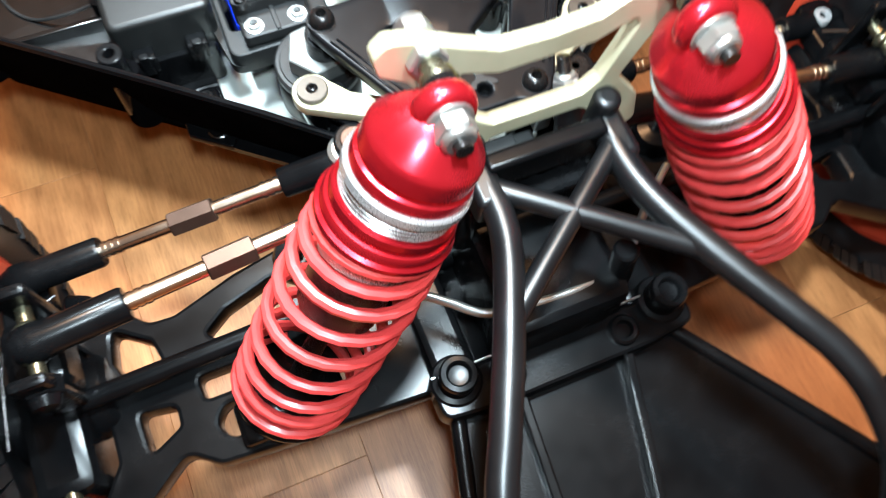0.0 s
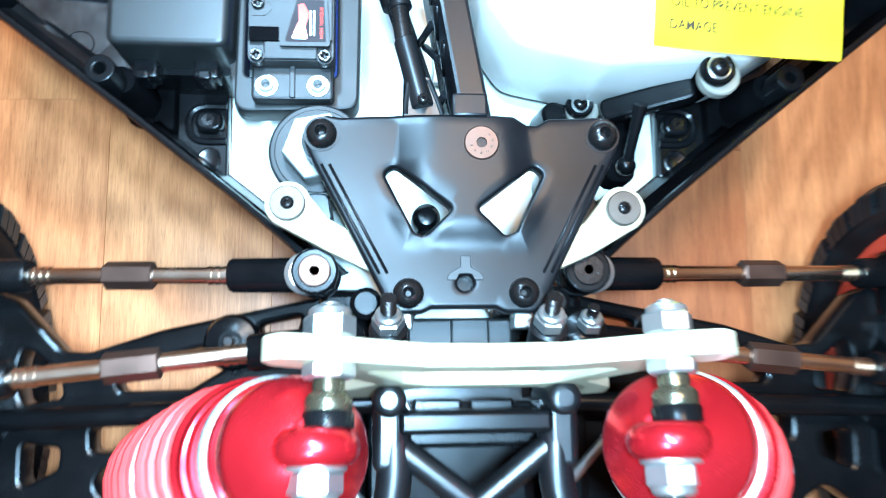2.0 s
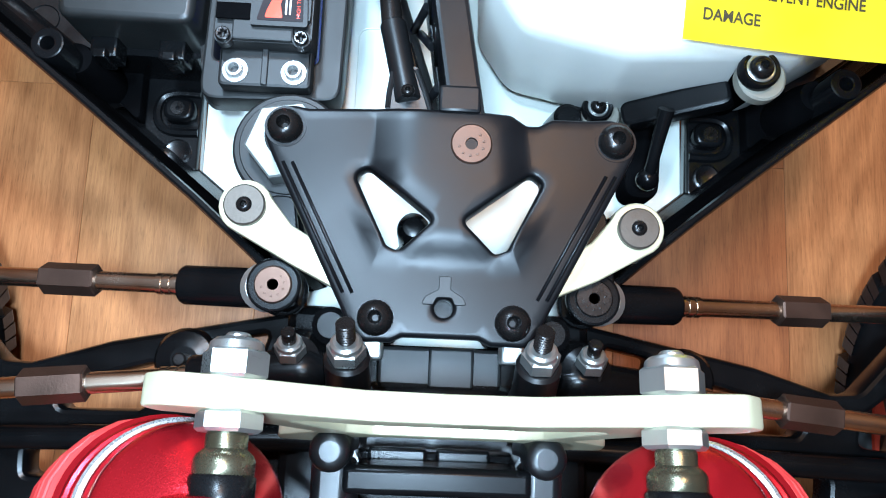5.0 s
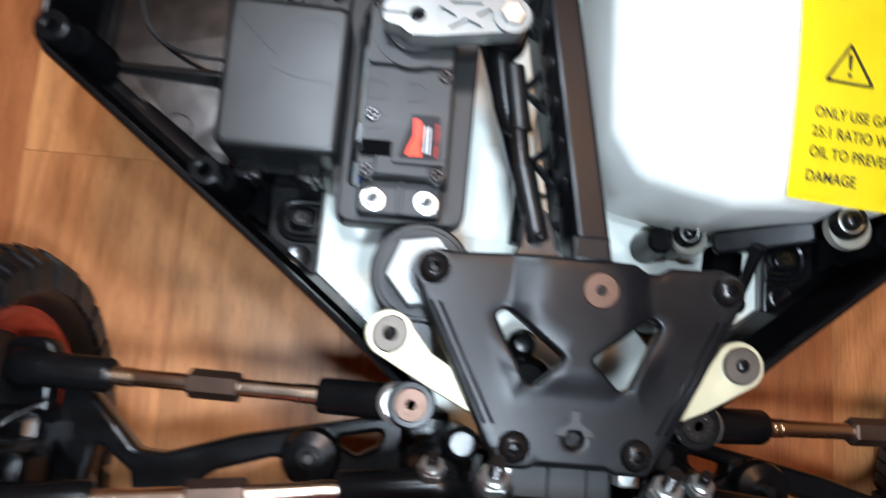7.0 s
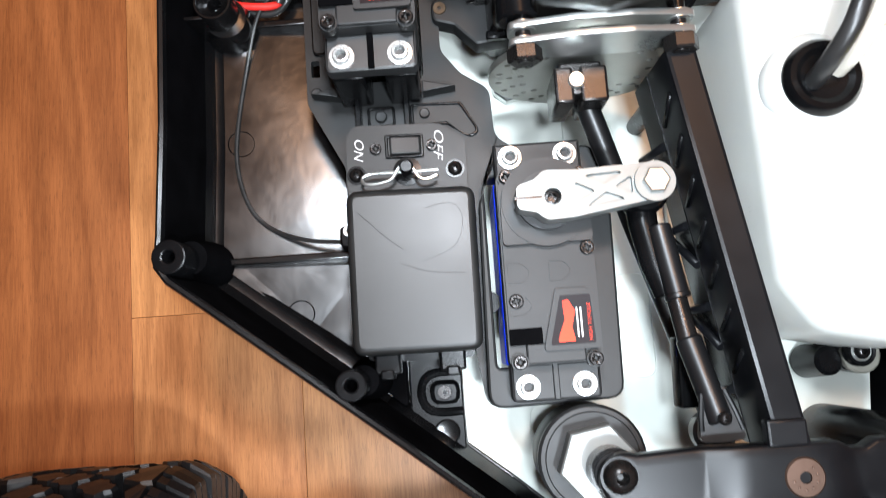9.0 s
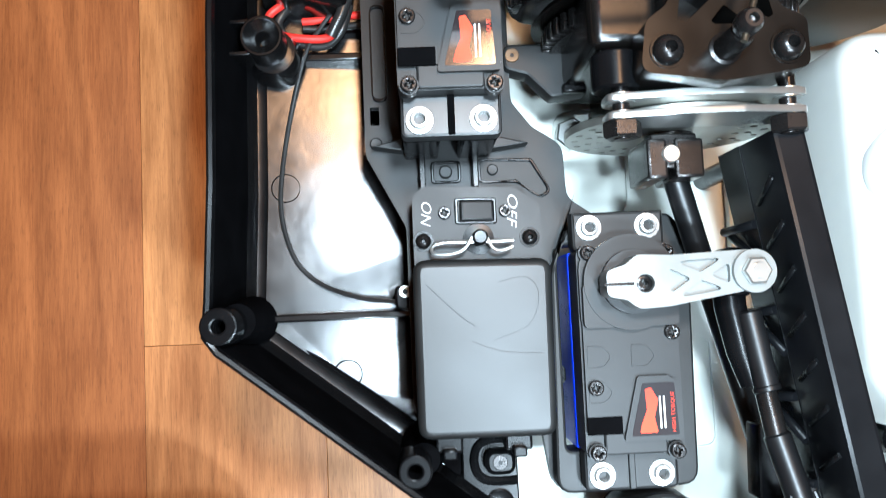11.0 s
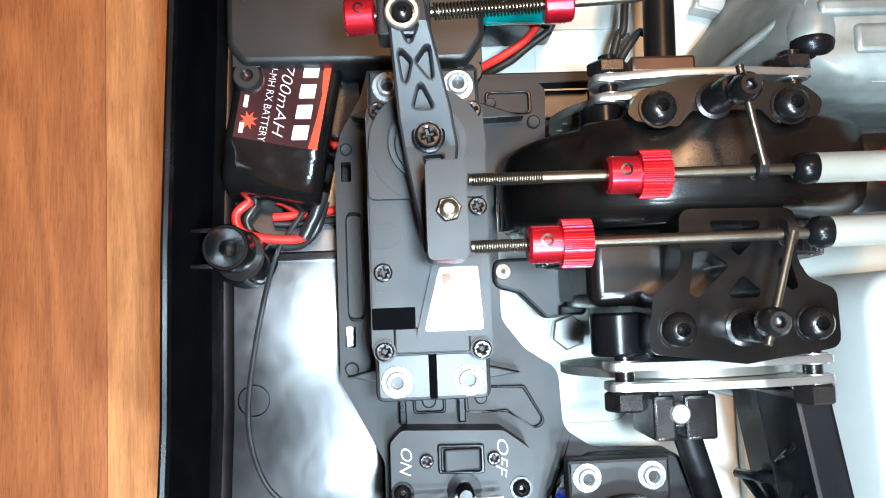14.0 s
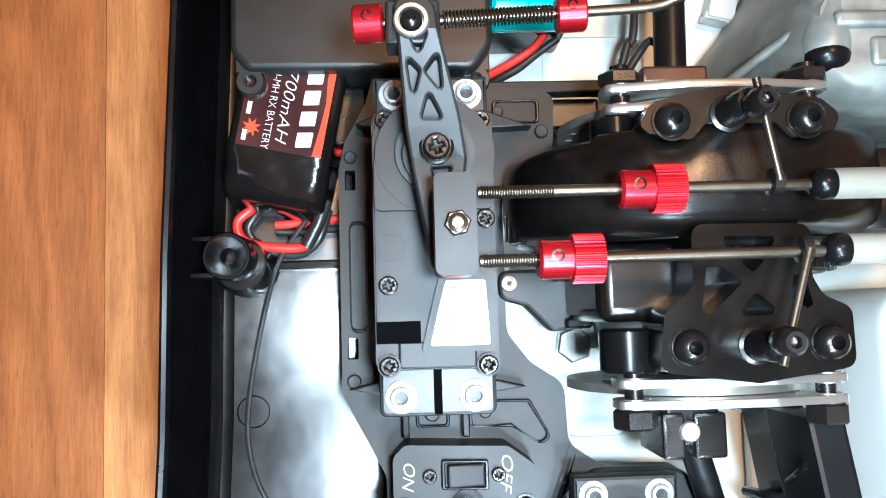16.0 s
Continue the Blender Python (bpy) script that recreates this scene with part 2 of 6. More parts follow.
BRONZE = surf("bronzed_steel", (0.58, 0.46, 0.34), (0.66, 0.55, 0.43), 0.25, metal=1.0, bump=0.02, rvar=0.04)
DARKHEX = surf("dark_bronze_hex", (0.062, 0.040, 0.030), (0.100, 0.062, 0.046), 0.44, metal=0.85, bump=0.06, grain=1800, rvar=0.10)
RODSTEEL = surf("brassy_steel_rod", (0.060, 0.051, 0.038), (0.095, 0.083, 0.063), 0.34, metal=0.9, bump=0.08)
ALU = surf("blasted_aluminium", (0.56, 0.59, 0.545), (0.63, 0.655, 0.605), 0.5, metal=0.2, bump=0.06, grain=2600)
CHROME = surf("bright_turned_aluminium", (0.46, 0.46, 0.46), (0.54, 0.54, 0.53), 0.28, metal=0.7, bump=0.03, rvar=0.06)
CASTALU = surf("cast_aluminium", (0.14, 0.152, 0.141), (0.215, 0.228, 0.211), 0.44, metal=0.5, bump=0.07, grain=5200, scale=140)
SILVER = surf("milled_aluminium", (0.15, 0.158, 0.152), (0.195, 0.202, 0.195), 0.42, metal=0.45, bump=0.04, rvar=0.06)
CREAM = surf("champagne_anodised_aluminium", (0.38, 0.355, 0.235), (0.45, 0.42, 0.285), 0.38, metal=0.35, bump=0.04)
REDANO = surf("red_anodised_aluminium", (0.54, 0.014, 0.026), (0.63, 0.022, 0.036), 0.25, metal=0.85, bump=0.02, rvar=0.05)
REDSPRING = surf("red_painted_spring", (0.56, 0.042, 0.042), (0.64, 0.055, 0.052), 0.40, coat=0.12, bump=0.04)
RIMRED = surf("red_wheel_plastic", (0.34, 0.030, 0.012), (0.42, 0.045, 0.018), 0.45, bump=0.06)
TANKW = surf("translucent_white_tank", (0.53, 0.535, 0.505), (0.57, 0.575, 0.54), 0.36, bump=0.01, sss=0.35)
YELLOW = surf("yellow_label", (0.82, 0.66, 0.0), (0.86, 0.70, 0.005), 0.40, bump=0.02)
INK = surf("label_ink", (0.014, 0.011, 0.004), (0.02, 0.016, 0.006), 0.5, bump=0.0)
WHITEINK = surf("white_ink", (0.42, 0.42, 0.42), (0.50, 0.50, 0.49), 0.45, bump=0.0)
REDINK = surf("red_foil_ink", (0.70, 0.035, 0.012), (0.76, 0.055, 0.018), 0.5, coat=0.5, bump=0.0, spec=0.2)
LABELB = surf("black_foil_label", (0.012, 0.010, 0.012), (0.020, 0.014, 0.014), 0.14, coat=0.5, bump=0.02, rvar=0.04)
LABELM = surf("dull_foil_label", (0.010, 0.008, 0.010), (0.016, 0.011, 0.012), 0.55, bump=0.02, spec=0.15)
BLUE = surf("blue_anodised_servo_body", (0.01, 0.04, 0.75), (0.015, 0.06, 0.85), 0.35, metal=0.2, bump=0.04)
REDWIRE = surf("red_wire_insulation", (0.55, 0.02, 0.015), (0.62, 0.03, 0.02), 0.4, bump=0.03)
BLACKWIRE = surf("black_wire_insulation", (0.012, 0.012, 0.012), (0.02, 0.02, 0.02), 0.35, bump=0.03)
SHRINK = surf("black_shrink_wrap", (0.0035, 0.0032, 0.0032), (0.0060, 0.0054, 0.0052), 0.15, coat=0.8, bump=0.35, grain=160, rvar=0.05, spec=0.7)
DISC = surf("pale_steel_disc", (0.30, 0.30, 0.27), (0.38, 0.38, 0.35), 0.38, metal=0.8, bump=0.04)
GREEN = surf("turquoise_wrap", (0.0, 0.27, 0.27), (0.0, 0.36, 0.35), 0.18, coat=0.5, bump=0.02)
MILKY = surf("milky_plastic_tube", (0.150, 0.145, 0.120), (0.180, 0.172, 0.145), 0.4, bump=0.02, sss=0.2)
HOSE = surf("clear_fuel_hose", (0.55, 0.50, 0.42), (0.62, 0.58, 0.50), 0.2, coat=0.3, bump=0.02)
PLASTER = surf("painted_plaster", (0.62, 0.56, 0.48), (0.66, 0.60, 0.52), 0.8, bump=0.1, grain=300, scale=3)


def wood(name, dark, light):
    m = bpy.data.materials.new(name)
    m.use_nodes = True
    nt = m.node_tree
    b = nt.nodes["Principled BSDF"]
    co = nt.nodes.new("ShaderNodeTexCoord")
    info = nt.nodes.new("ShaderNodeObjectInfo")
    shift = nt.nodes.new("ShaderNodeVectorMath")
    shift.operation = "MULTIPLY_ADD"
    shift.inputs[1].default_value = (1, 1, 1)
    comb = nt.nodes.new("ShaderNodeCombineXYZ")
    mul = nt.nodes.new("ShaderNodeMath")
    mul.operation = "MULTIPLY"
    mul.inputs[1].default_value = 7.0
    nt.links.new(info.outputs["Random"], mul.inputs[0])
    nt.links.new(mul.outputs[0], comb.inputs["X"]), nt.links.new(mul.outputs[0], comb.inputs["Y"])
    nt.links.new(co.outputs["Object"], shift.inputs[0]), nt.links.new(comb.outputs[0], shift.inputs[2])
    grain = nt.nodes.new("ShaderNodeMapping")
    grain.inputs["Scale"].default_value = (1, 0.05, 1)
    figure = nt.nodes.new("ShaderNodeMapping")
    figure.inputs["Scale"].default_value = (1, 0.22, 1)
    for n in (grain, figure):
        nt.links.new(shift.outputs[0], n.inputs["Vector"])
    fine = nt.nodes.new("ShaderNodeTexNoise")
    fine.inputs["Scale"].default_value, fine.inputs["Detail"].default_value, fine.inputs["Roughness"].default_value = 950, 7, 0.72
    nt.links.new(grain.outputs[0], fine.inputs["Vector"])
    slow = nt.nodes.new("ShaderNodeTexNoise")
    slow.inputs["Scale"].default_value, slow.inputs["Detail"].default_value, slow.inputs["Distortion"].default_value = 15, 3, 0.5
    nt.links.new(figure.outputs[0], slow.inputs["Vector"])
    wave = nt.nodes.new("ShaderNodeMath")
    wave.operation = "MULTIPLY"
    wave.inputs[1].default_value = 64
    sn = nt.nodes.new("ShaderNodeMath")
    sn.operation = "SINE"
    nt.links.new(slow.outputs["Fac"], wave.inputs[0]), nt.links.new(wave.outputs[0], sn.inputs[0])
    ringy = nt.nodes.new("ShaderNodeMapRange")
    ringy.inputs["From Min"].default_value, ringy.inputs["From Max"].default_value = -1, 1
    ringy.inputs["To Min"].default_value, ringy.inputs["To Max"].default_value = 0.30, 0.74
    nt.links.new(sn.outputs[0], ringy.inputs["Value"])
    pores = nt.nodes.new("ShaderNodeMapRange")
    pores.inputs["From Min"].default_value, pores.inputs["From Max"].default_value = 0.40, 0.60
    nt.links.new(fine.outputs["Fac"], pores.inputs["Value"])
    f = nt.nodes.new("ShaderNodeMix")
    f.inputs["Factor"].default_value = 0.34
    nt.links.new(ringy.outputs["Result"], f.inputs["A"]), nt.links.new(pores.outputs["Result"], f.inputs["B"])
    mix = nt.nodes.new("ShaderNodeMix")
    mix.data_type = "RGBA"
    mix.inputs["A"].default_value, mix.inputs["B"].default_value = (*dark, 1), (*light, 1)
    nt.links.new(f.outputs["Result"], mix.inputs["Factor"])
    # short dark pores and broad streaks along the grain
    dash = nt.nodes.new("ShaderNodeMapping")
    dash.inputs["Scale"].default_value = (1, 0.10, 1)
    nt.links.new(shift.outputs[0], dash.inputs["Vector"])
    specks = nt.nodes.new("ShaderNodeTexNoise")
    specks.inputs["Scale"].default_value, specks.inputs["Detail"].default_value = 1500, 4
    streak = nt.nodes.new("ShaderNodeTexNoise")
    streak.inputs["Scale"].default_value, streak.inputs["Detail"].default_value = 120, 4
    nt.links.new(dash.outputs[0], specks.inputs["Vector"]), nt.links.new(grain.outputs[0], streak.inputs["Vector"])
    sp1 = nt.nodes.new("ShaderNodeMapRange")
    sp1.inputs["From Min"].default_value, sp1.inputs["From Max"].default_value = 0.56, 0.70
    sp1.inputs["To Min"].default_value, sp1.inputs["To Max"].default_value = 1.02, 0.76
    nt.links.new(specks.outputs["Fac"], sp1.inputs["Value"])
    sp2 = nt.nodes.new("ShaderNodeMapRange")
    sp2.inputs["From Min"].default_value, sp2.inputs["From Max"].default_value = 0.35, 0.65
    sp2.inputs["To Min"].default_value, sp2.inputs["To Max"].default_value = 0.91, 1.08
    nt.links.new(streak.outputs["Fac"], sp2.inputs["Value"])
    both = nt.nodes.new("ShaderNodeMath")
    both.operation = "MULTIPLY"
    nt.links.new(sp1.outputs["Result"], both.inputs[0]), nt.links.new(sp2.outputs["Result"], both.inputs[1])
    tint = nt.nodes.new("ShaderNodeVectorMath")
    tint.operation = "SCALE"
    nt.links.new(mix.outputs["Result"], tint.inputs[0]), nt.links.new(both.outputs[0], tint.inputs["Scale"])
    nt.links.new(tint.outputs[0], b.inputs["Base Color"])
    b.inputs["Roughness"].default_value = 0.42
    bp = nt.nodes.new("ShaderNodeBump")
    bp.inputs["Strength"].default_value, bp.inputs["Distance"].default_value = 0.12, 0.0004
    nt.links.new(fine.outputs["Fac"], bp.inputs["Height"]), nt.links.new(bp.outputs["Normal"], b.inputs["Normal"])
    return m


OLIVE = surf("olive_steel", (0.10, 0.095, 0.060), (0.16, 0.15, 0.10), 0.26, metal=0.9, bump=0.03, rvar=0.05)
WOODS = [wood("reddish_laminate", (0.160, 0.048, 0.013), (0.385, 0.143, 0.046)), wood("straw_laminate", (0.25, 0.096, 0.028), (0.58, 0.270, 0.097)),
         wood("honey_laminate", (0.22, 0.078, 0.023), (0.53, 0.235, 0.083)), wood("chestnut_laminate", (0.150, 0.040, 0.011), (0.335, 0.115, 0.036))]

# ---- setting ----
floor = tagged(new("floor", finish("floor", box(B(), -1900, -1900, -60, 1900, 1900, -3), WOODS[0])), "warm brown wood laminate floor", "floor", kind="structure")
for name, x0, y0, x1, y1 in (("wall_north", -1900, 1900, 1900, 1980), ("wall_south", -1900, -1980, 1900, -1900), ("wall_east", 1900, -1980, 1980, 1980), ("wall_west", -1980, -1980, -1900, 1980)):
    tagged(new(name, finish(name, box(B(), x0, y0, -60, x1, y1, 2500), PLASTER)), "plain pale plaster wall", "wall", kind="structure")
tagged(new("ceiling", finish("ceiling", box(B(), -1980, -1980, 2500, 1980, 1980, 2560), PLASTER)), "plain pale plaster ceiling", "ceiling", kind="structure")


# ---- fixings that many things share ----
def screw_mesh(kind):
    bm = B()
    if kind == "button":
        lathe(bm, [(0, -0.25), (0.30, 0.10), (0.40, 0.80), (0.62, 0.74), (0.86, 0.52), (1.0, 0.16), (1.0, -0.4)], n=24)
        mat = GUNMETAL
    elif kind == "pan":
        cross = [(-0.13, -0.5), (0.13, -0.5), (0.13, -0.13), (0.5, -0.13), (0.5, 0.13), (0.13, 0.13), (0.13, 0.5), (-0.13, 0.5), (-0.13, 0.13), (-0.5, 0.13), (-0.5, -0.13), (-0.13, -0.13)]
        lathe(bm, [(0, -0.5), (0.5, 0.08), (1.0, 0.1), (1.0, -0.4)], n=20)
        prism(bm, ring(0, 0, 1.0, 20), 0.1, 0.62, [cross], b=0.18)
        mat = GUNMETAL
    elif kind == "flange":
        lathe(bm, [(0, -0.35), (0.34, -0.3), (0.40, 0.56), (0.46, 0.62), (0.60, 0.60), (0.66, 0.50), (0.70, 0.12), (0.96, 0.10), (1.0, 0.02), (1.0, -0.1)], n=24)
        mat = BRIGHT
    else:
        lathe(bm, [(0, -0.5), (0.24, -0.2), (0.30, 0.10), (0.92, 0.10), (1.0, 0.02), (1.0, -0.2)], n=28)
        for k in range(7):
            lathe(bm, [(0.075, 0.08), (0.06, 0.15), (0, 0.17)], Matrix.Translation((0.6 * math.cos(k * 0.62), 0.6 * math.sin(k * 0.62), 0)), 6)
        mat = GUNMETAL
    me = finish(kind + "_screw", bm, mat)
    return me


SCREWS = {k: screw_mesh(k) for k in ("button", "pan", "flange", "flat")}
FLATBRONZE = SCREWS["flat"].copy()
FLATBRONZE.materials.clear()
FLATBRONZE.materials.append(DARKHEX)
FLATSTEEL = SCREWS["flat"].copy()
FLATSTEEL.materials.clear()
FLATSTEEL.materials.append(RODSTEEL)


def screw(parent, x, y, z, r, kind="button", d=(0, 0, 1), me=None):
    # screw meshes are one millimetre in radius
    return place("screw", me or SCREWS[kind], parent, align((x, y, z), d, 15) @ Matrix.Scale(r, 4))


def letters(name, text, material, parent, x, y, z, size, turn=0, width=0, tilt=None, shear=0.0):
    """Raised lettering: text starts at x, y and runs along the turned x axis."""
    cu = bpy.data.curves.new(name, "FONT")
    cu.body, cu.size, cu.extrude, cu.shear, cu.offset = text, size, 0.03, shear, -0.012 * size
    tmp = bpy.data.objects.new("tmp", cu)
    me = bpy.data.meshes.new_from_object(tmp)
    bpy.data.objects.remove(tmp)
    bpy.data.curves.remove(cu)
    bm = B()
    bm.from_mesh(me)
    bpy.data.meshes.remove(me)
    if width:
        w = max(v.co.x for v in bm.verts) - min(v.co.x for v in bm.verts)
        bmesh.ops.scale(bm, vec=(width / w, 1, 1), verts=bm.verts[:])
    bm.transform((tilt or Matrix.Identity(4)) @ Matrix.Translation((x, y, z)) @ Matrix.Rotation(radians(turn), 4, "Z"))
    return part(name, bm, material, parent)

CAR = "parts of the model buggy"

# ---- chassis plate ----
chassis = thing("chassis_plate", (0, 80, 70), "pale blasted aluminium chassis plate with milled pockets", "chassis plate", CAR)
half = [(30, -140), (36, -70), (45, -27), (80.3, 3.2), (80.5, 60), (80.5, 330)]
outline = half + [(-x, y) for x, y in half[::-1]]
pockets = [rounded([(-31, 58), (-13, 58), (-13, 22), (-31, 22)], 4), rounded([(-62, 137), (-38, 137), (-38, 100), (-62, 100)], 7),
           rounded([(-62, 198), (-30, 198), (-30, 225), (-62, 225)], 5), rounded([(-58, 16), (-34, 12), (-34, -8), (-58, -6)], 5)]
part("plate", prism(B(), rounded(outline, 4), 71, 77, b=0.5), ALU, chassis)
part("top_face", prism(B(), rounded(outline, 4), 77, 78, pockets, b=0.3), ALU, chassis)

part("front_skid", prism(B(), rounded([(-31, -142, 4), (31, -142, 4), (37.5, -70, 4), (40, -58, 4), (-40, -58, 4), (-37.5, -70, 4)], 4), 78.05, 80.4, b=0.5), PLASTIC, chassis, "black nylon front skid")


# ---- side trays ----
def side_tray(s):
    """s: -1 for the side with the radio gear, 1 for the tank side."""
    t = thing("side_tray", (s * 120, 120, 70), "glossy black moulded plastic side tray with a raised rim" if s < 0 else "black moulded plastic side guard beside the fuel tank", "side tray", CAR)
    lip = [(s * 42, -39), (s * 70, -15), (s * 100, 9), (s * 136, 37), (s * 167, 61), (s * 170.5, 66), (s * 169.6, 76), (s * 168, 110), (s * 167.4, 155), (s * 165, 218), (s * 162, 330)]
    inward = s
    def line(d, z):
        return [(x, y, z) for x, y in offset(lip, inward * d)]
    bm = B()
    # rim and wall: outside bottom, outside top, inside top, inside bottom, chamfer
    loft(bm, [line(11, 70), line(4, 95), line(-0.2, 122.5)])
    part("outer_wall", bm, WALLB, t)
    bm = B()
    loft(bm, [line(-0.2, 122.5), line(0.3, 124.3), line(1.0, 124.6), line(2.0, 124.2), line(2.4, 122)])
    part("rim", bm, PLASTIC, t)
    bm = B()
    loft(bm, [line(2.4, 122), line(5.0, 92)])
    part("inner_wall", bm, WALLB, t)
    bm = B()
    # the band at the wall's foot ends ahead of the second corner post
    def band(d, z):
        pts = line(d, z)
        a, b = Vector(pts[2]), Vector(pts[3])
        return [tuple(a.lerp(b, 0.25))] + pts[3:]
    loft(bm, [band(5.0, 92), band(7.6, 88.6), band(10.6, 88.2), band(11.6, 88.6), band(12.4, 88.0), band(13.2, 85.6)])
    part("foot_band", bm, GLOSSY, t)
    bm = B()
    loft(bm, [line(5.0, 92), line(8.8, 80)])
    part("wall_foot", bm, PLASTIC, t)
    inner = offset(lip, inward * 8.5)[:3] + offset(lip, inward * 11)[3:]
    bm = B()
    prism(bm, [(x, y) for x, y in inner] + [(s * 79, 330), (s * 82, 100), (s * 80.8, 36), (s * 80, 3), (s * 45, -27)], 78.5, 82)
    for v in bm.verts:
        # the floor falls a little towards the chassis
        v.co.z += max(0, abs(v.co.x) - 100) * 0.14
    part("tray_floor", bm, GLOSSY, t)
    for (cx, cy, r) in ((s * 165.3, 69, 5.3), (s * 113.0, 27.3, 4.7)):
        bm = B()
        prism(bm, ring(cx, cy, r, 28), 81, 125, [ring(cx, cy, 1.9, 16)], b=0.6)
        lathe(bm, [(1.9, 81), (1.9, 108), (0, 108)], Matrix.Translation((cx, cy, 0)), 16)
        part("corner_post", bm, PLASTIC, t)
        part("post_root", lathe(B(), [(r + 3, 82), (r + 1.5, 104), (r, 112), (0, 112)], Matrix.Translation((cx - s * 2.4, cy + 1, 0)), 24), WALLB, t)
    if s < 0:
        bm = B()
        lathe(bm, [(6.5, 81), (6.5, 109.3), (6.1, 109.9), (5.5, 109.9), (5.1, 109.2), (2.5, 107.2), (2.1, 106.6), (2.1, 90), (0, 90)], Matrix.Translation((-154.3, 155.4, 0)), 32)
        box(bm, -166, 159.6, 82, -156, 161, 109, 0.4)
        box(bm, -166, 149.8, 82, -156, 151.2, 109, 0.4)
        lathe(bm, [(9.4, 81), (8.6, 95), (7.0, 100), (0, 100)], Matrix.Translation((-152.6, 153.6, 0)), 28)
        part("post", bm, GLOSSY, t)
        for y0, y1 in ((69, 71.5), (152.5, 155)):
            bm = B()
            box(bm, -160, y0, 81, -112, y1, 93, 0.6)
            part("rib", bm, GLOSSY, t)
        for cx, cy in ((-133.8, 51.6), (-151.5, 112)):
            part("moulding_mark", lathe(B(), [(4.7, -0.6), (4.7, 0.25), (4.5, 0.4), (4.3, 0.25), (4.2, -0.3)], Matrix.Translation((cx, cy, 82 + (-cx - 100) * 0.14)) @ Matrix.Rotation(math.atan(0.14), 4, "Y"), 28), GLOSSY, t)
    # bolted flange at the chassis edge
    bm = B()
    prism(bm, rounded([(s * 98.5, 36), (s * 80.6, 36), (s * 80.4, 3.4), (s * 84, -1), (s * 98.5, 10)], 1.5), 82, 85, b=0.6)
    part("flange", bm, PLASTIC, t)
    part("flange_tail", prism(B(), [(s * 96, 9.5), (s * 81, -2.6), (s * 62, -17.5), (s * 60, -13.5), (s * 81, 3.2), (s * 96, 14)], 80, 83.4, b=0.5), PLASTIC, t)
    # dark pad added over the floor so no torch glare shows here
    part("glare_cover", prism(B(), rounded([(s * 98.8, 37), (s * 113, 41), (s * 109, 26), (s * 98.8, 17)], 1.5), 80, 89, b=0.8), WALLB, t)
    part("boss_wall", sweep(B(), curve([(s * 80.8, 28.6, 85), (s * 89, 28.6, 85), (s * 93.2, 26.6, 85), (s * 94.6, 22, 85), (s * 93.2, 17.4, 85), (s * 89, 15.4, 85), (s * 80.8, 15.4, 85)], 5), 1.5, 8), PLASTIC, t)
    part("boss", prism(B(), rounded([(s * 91.4, 26), (s * 81.4, 26), (s * 81.4, 18), (s * 91.4, 18)], 3.6), 84.8, 90, b=1.4, seg=3), PLASTIC, t)
    screw(t, s * 86.6, 22.0, 90, 2.4, "flat")
    part("dimple", lathe(B(), [(4.4, 84.8), (4.4, 85.5), (3.8, 85.8), (2.5, 85.5), (0, 85.3)], Matrix.Translation((s * 86.7, 8.6, 0)), 24), GLOSSY, t)
    return t


side_tray(-1)
side_tray(1)


# ---- steering: top plate, bellcranks, link ----
tp = thing("steering_top_plate", (0, -22, 120), "satin black nylon steering top plate with two triangular windows", "steering plate", CAR)
out = [(-41.5, 6.2, 6), (-36, 5.2, 3), (-19, 6, 4), (15, 5.6, 3), (19, 3.4, 2), (22, 3.4, 2), (25.5, 5.4, 2), (35, 5.6, 3), (42, 6.2, 6), (47.8, 0, 6), (43.6, -9, 3), (24, -47, 3), (20.5, -52.5, 4),
       (11.5, -52.4, 1), (8.5, -51, 1), (-10, -51, 1), (-13, -52.4, 1), (-21, -52.5, 4), (-24, -47, 3), (-43.6, -9, 3), (-47.8, 0, 6)]
holeL = rounded([(-20.4, -9.2, 2.0), (-23.4, -11.6, 2.0), (-14.9, -29.0, 2.0), (-11.8, -30.2, 2.0), (-3.4, -22.2, 2)], 2)
holeR = [(-x, y) for x, y in holeL]
bm = B()
prism(bm, rounded(out, 3), 139.5, 145.5, [holeL, holeR, ring(-0.2, -43.8, 2.3, 18)], b=1.1, both=True, seg=3)
bmesh.ops.subdivide_edges(bm, edges=[e for e in bm.edges if e.calc_length() > 5], cuts=5, use_grid_fill=True)
bmesh.ops.triangulate(bm, faces=bm.faces[:])


def step(u):
    u = min(max(u, 0), 1)
    return u * u * (3 - 2 * u)


for v in bm.verts:
    # a raised centre panel that falls away to the wings and to the front apron
    if v.co.z > 142:
        v.co.z += 2.0 * step(1 - (max(abs(v.co.x) - 15 + 0.1 * v.co.y, -29 - v.co.y) + 4) / 9)
for q in bm.faces:
    q.smooth = True
part("plate", bm, PLATEB, tp)
for s in (-1, 1):
    for d in (0, 2.3):
        part("side_ridge", sweep(B(), [(s * (41.5 - d), -9, 145.4), (s * (24.8 - d), -41, 145.4)], 0.5, 8), PLATEB, tp)
bm = B()
prism(bm, rounded([(-1.6, -36, 0.4), (1.4, -36, 0.4), (1.4, -39.2, 0.5), (4.4, -41, 1.5), (5.4, -43, 0.5), (2.4, -43, 0.4), (1.6, -41.2, 1), (-2, -41.2, 1), (-2.8, -43, 0.4), (-5.8, -43, 0.5), (-4.8, -41, 1.5), (-1.6, -39.2, 0.5)], 0.6), 145.3, 146.0, b=0.2)
part("centre_boss", bm, SERVO, tp)
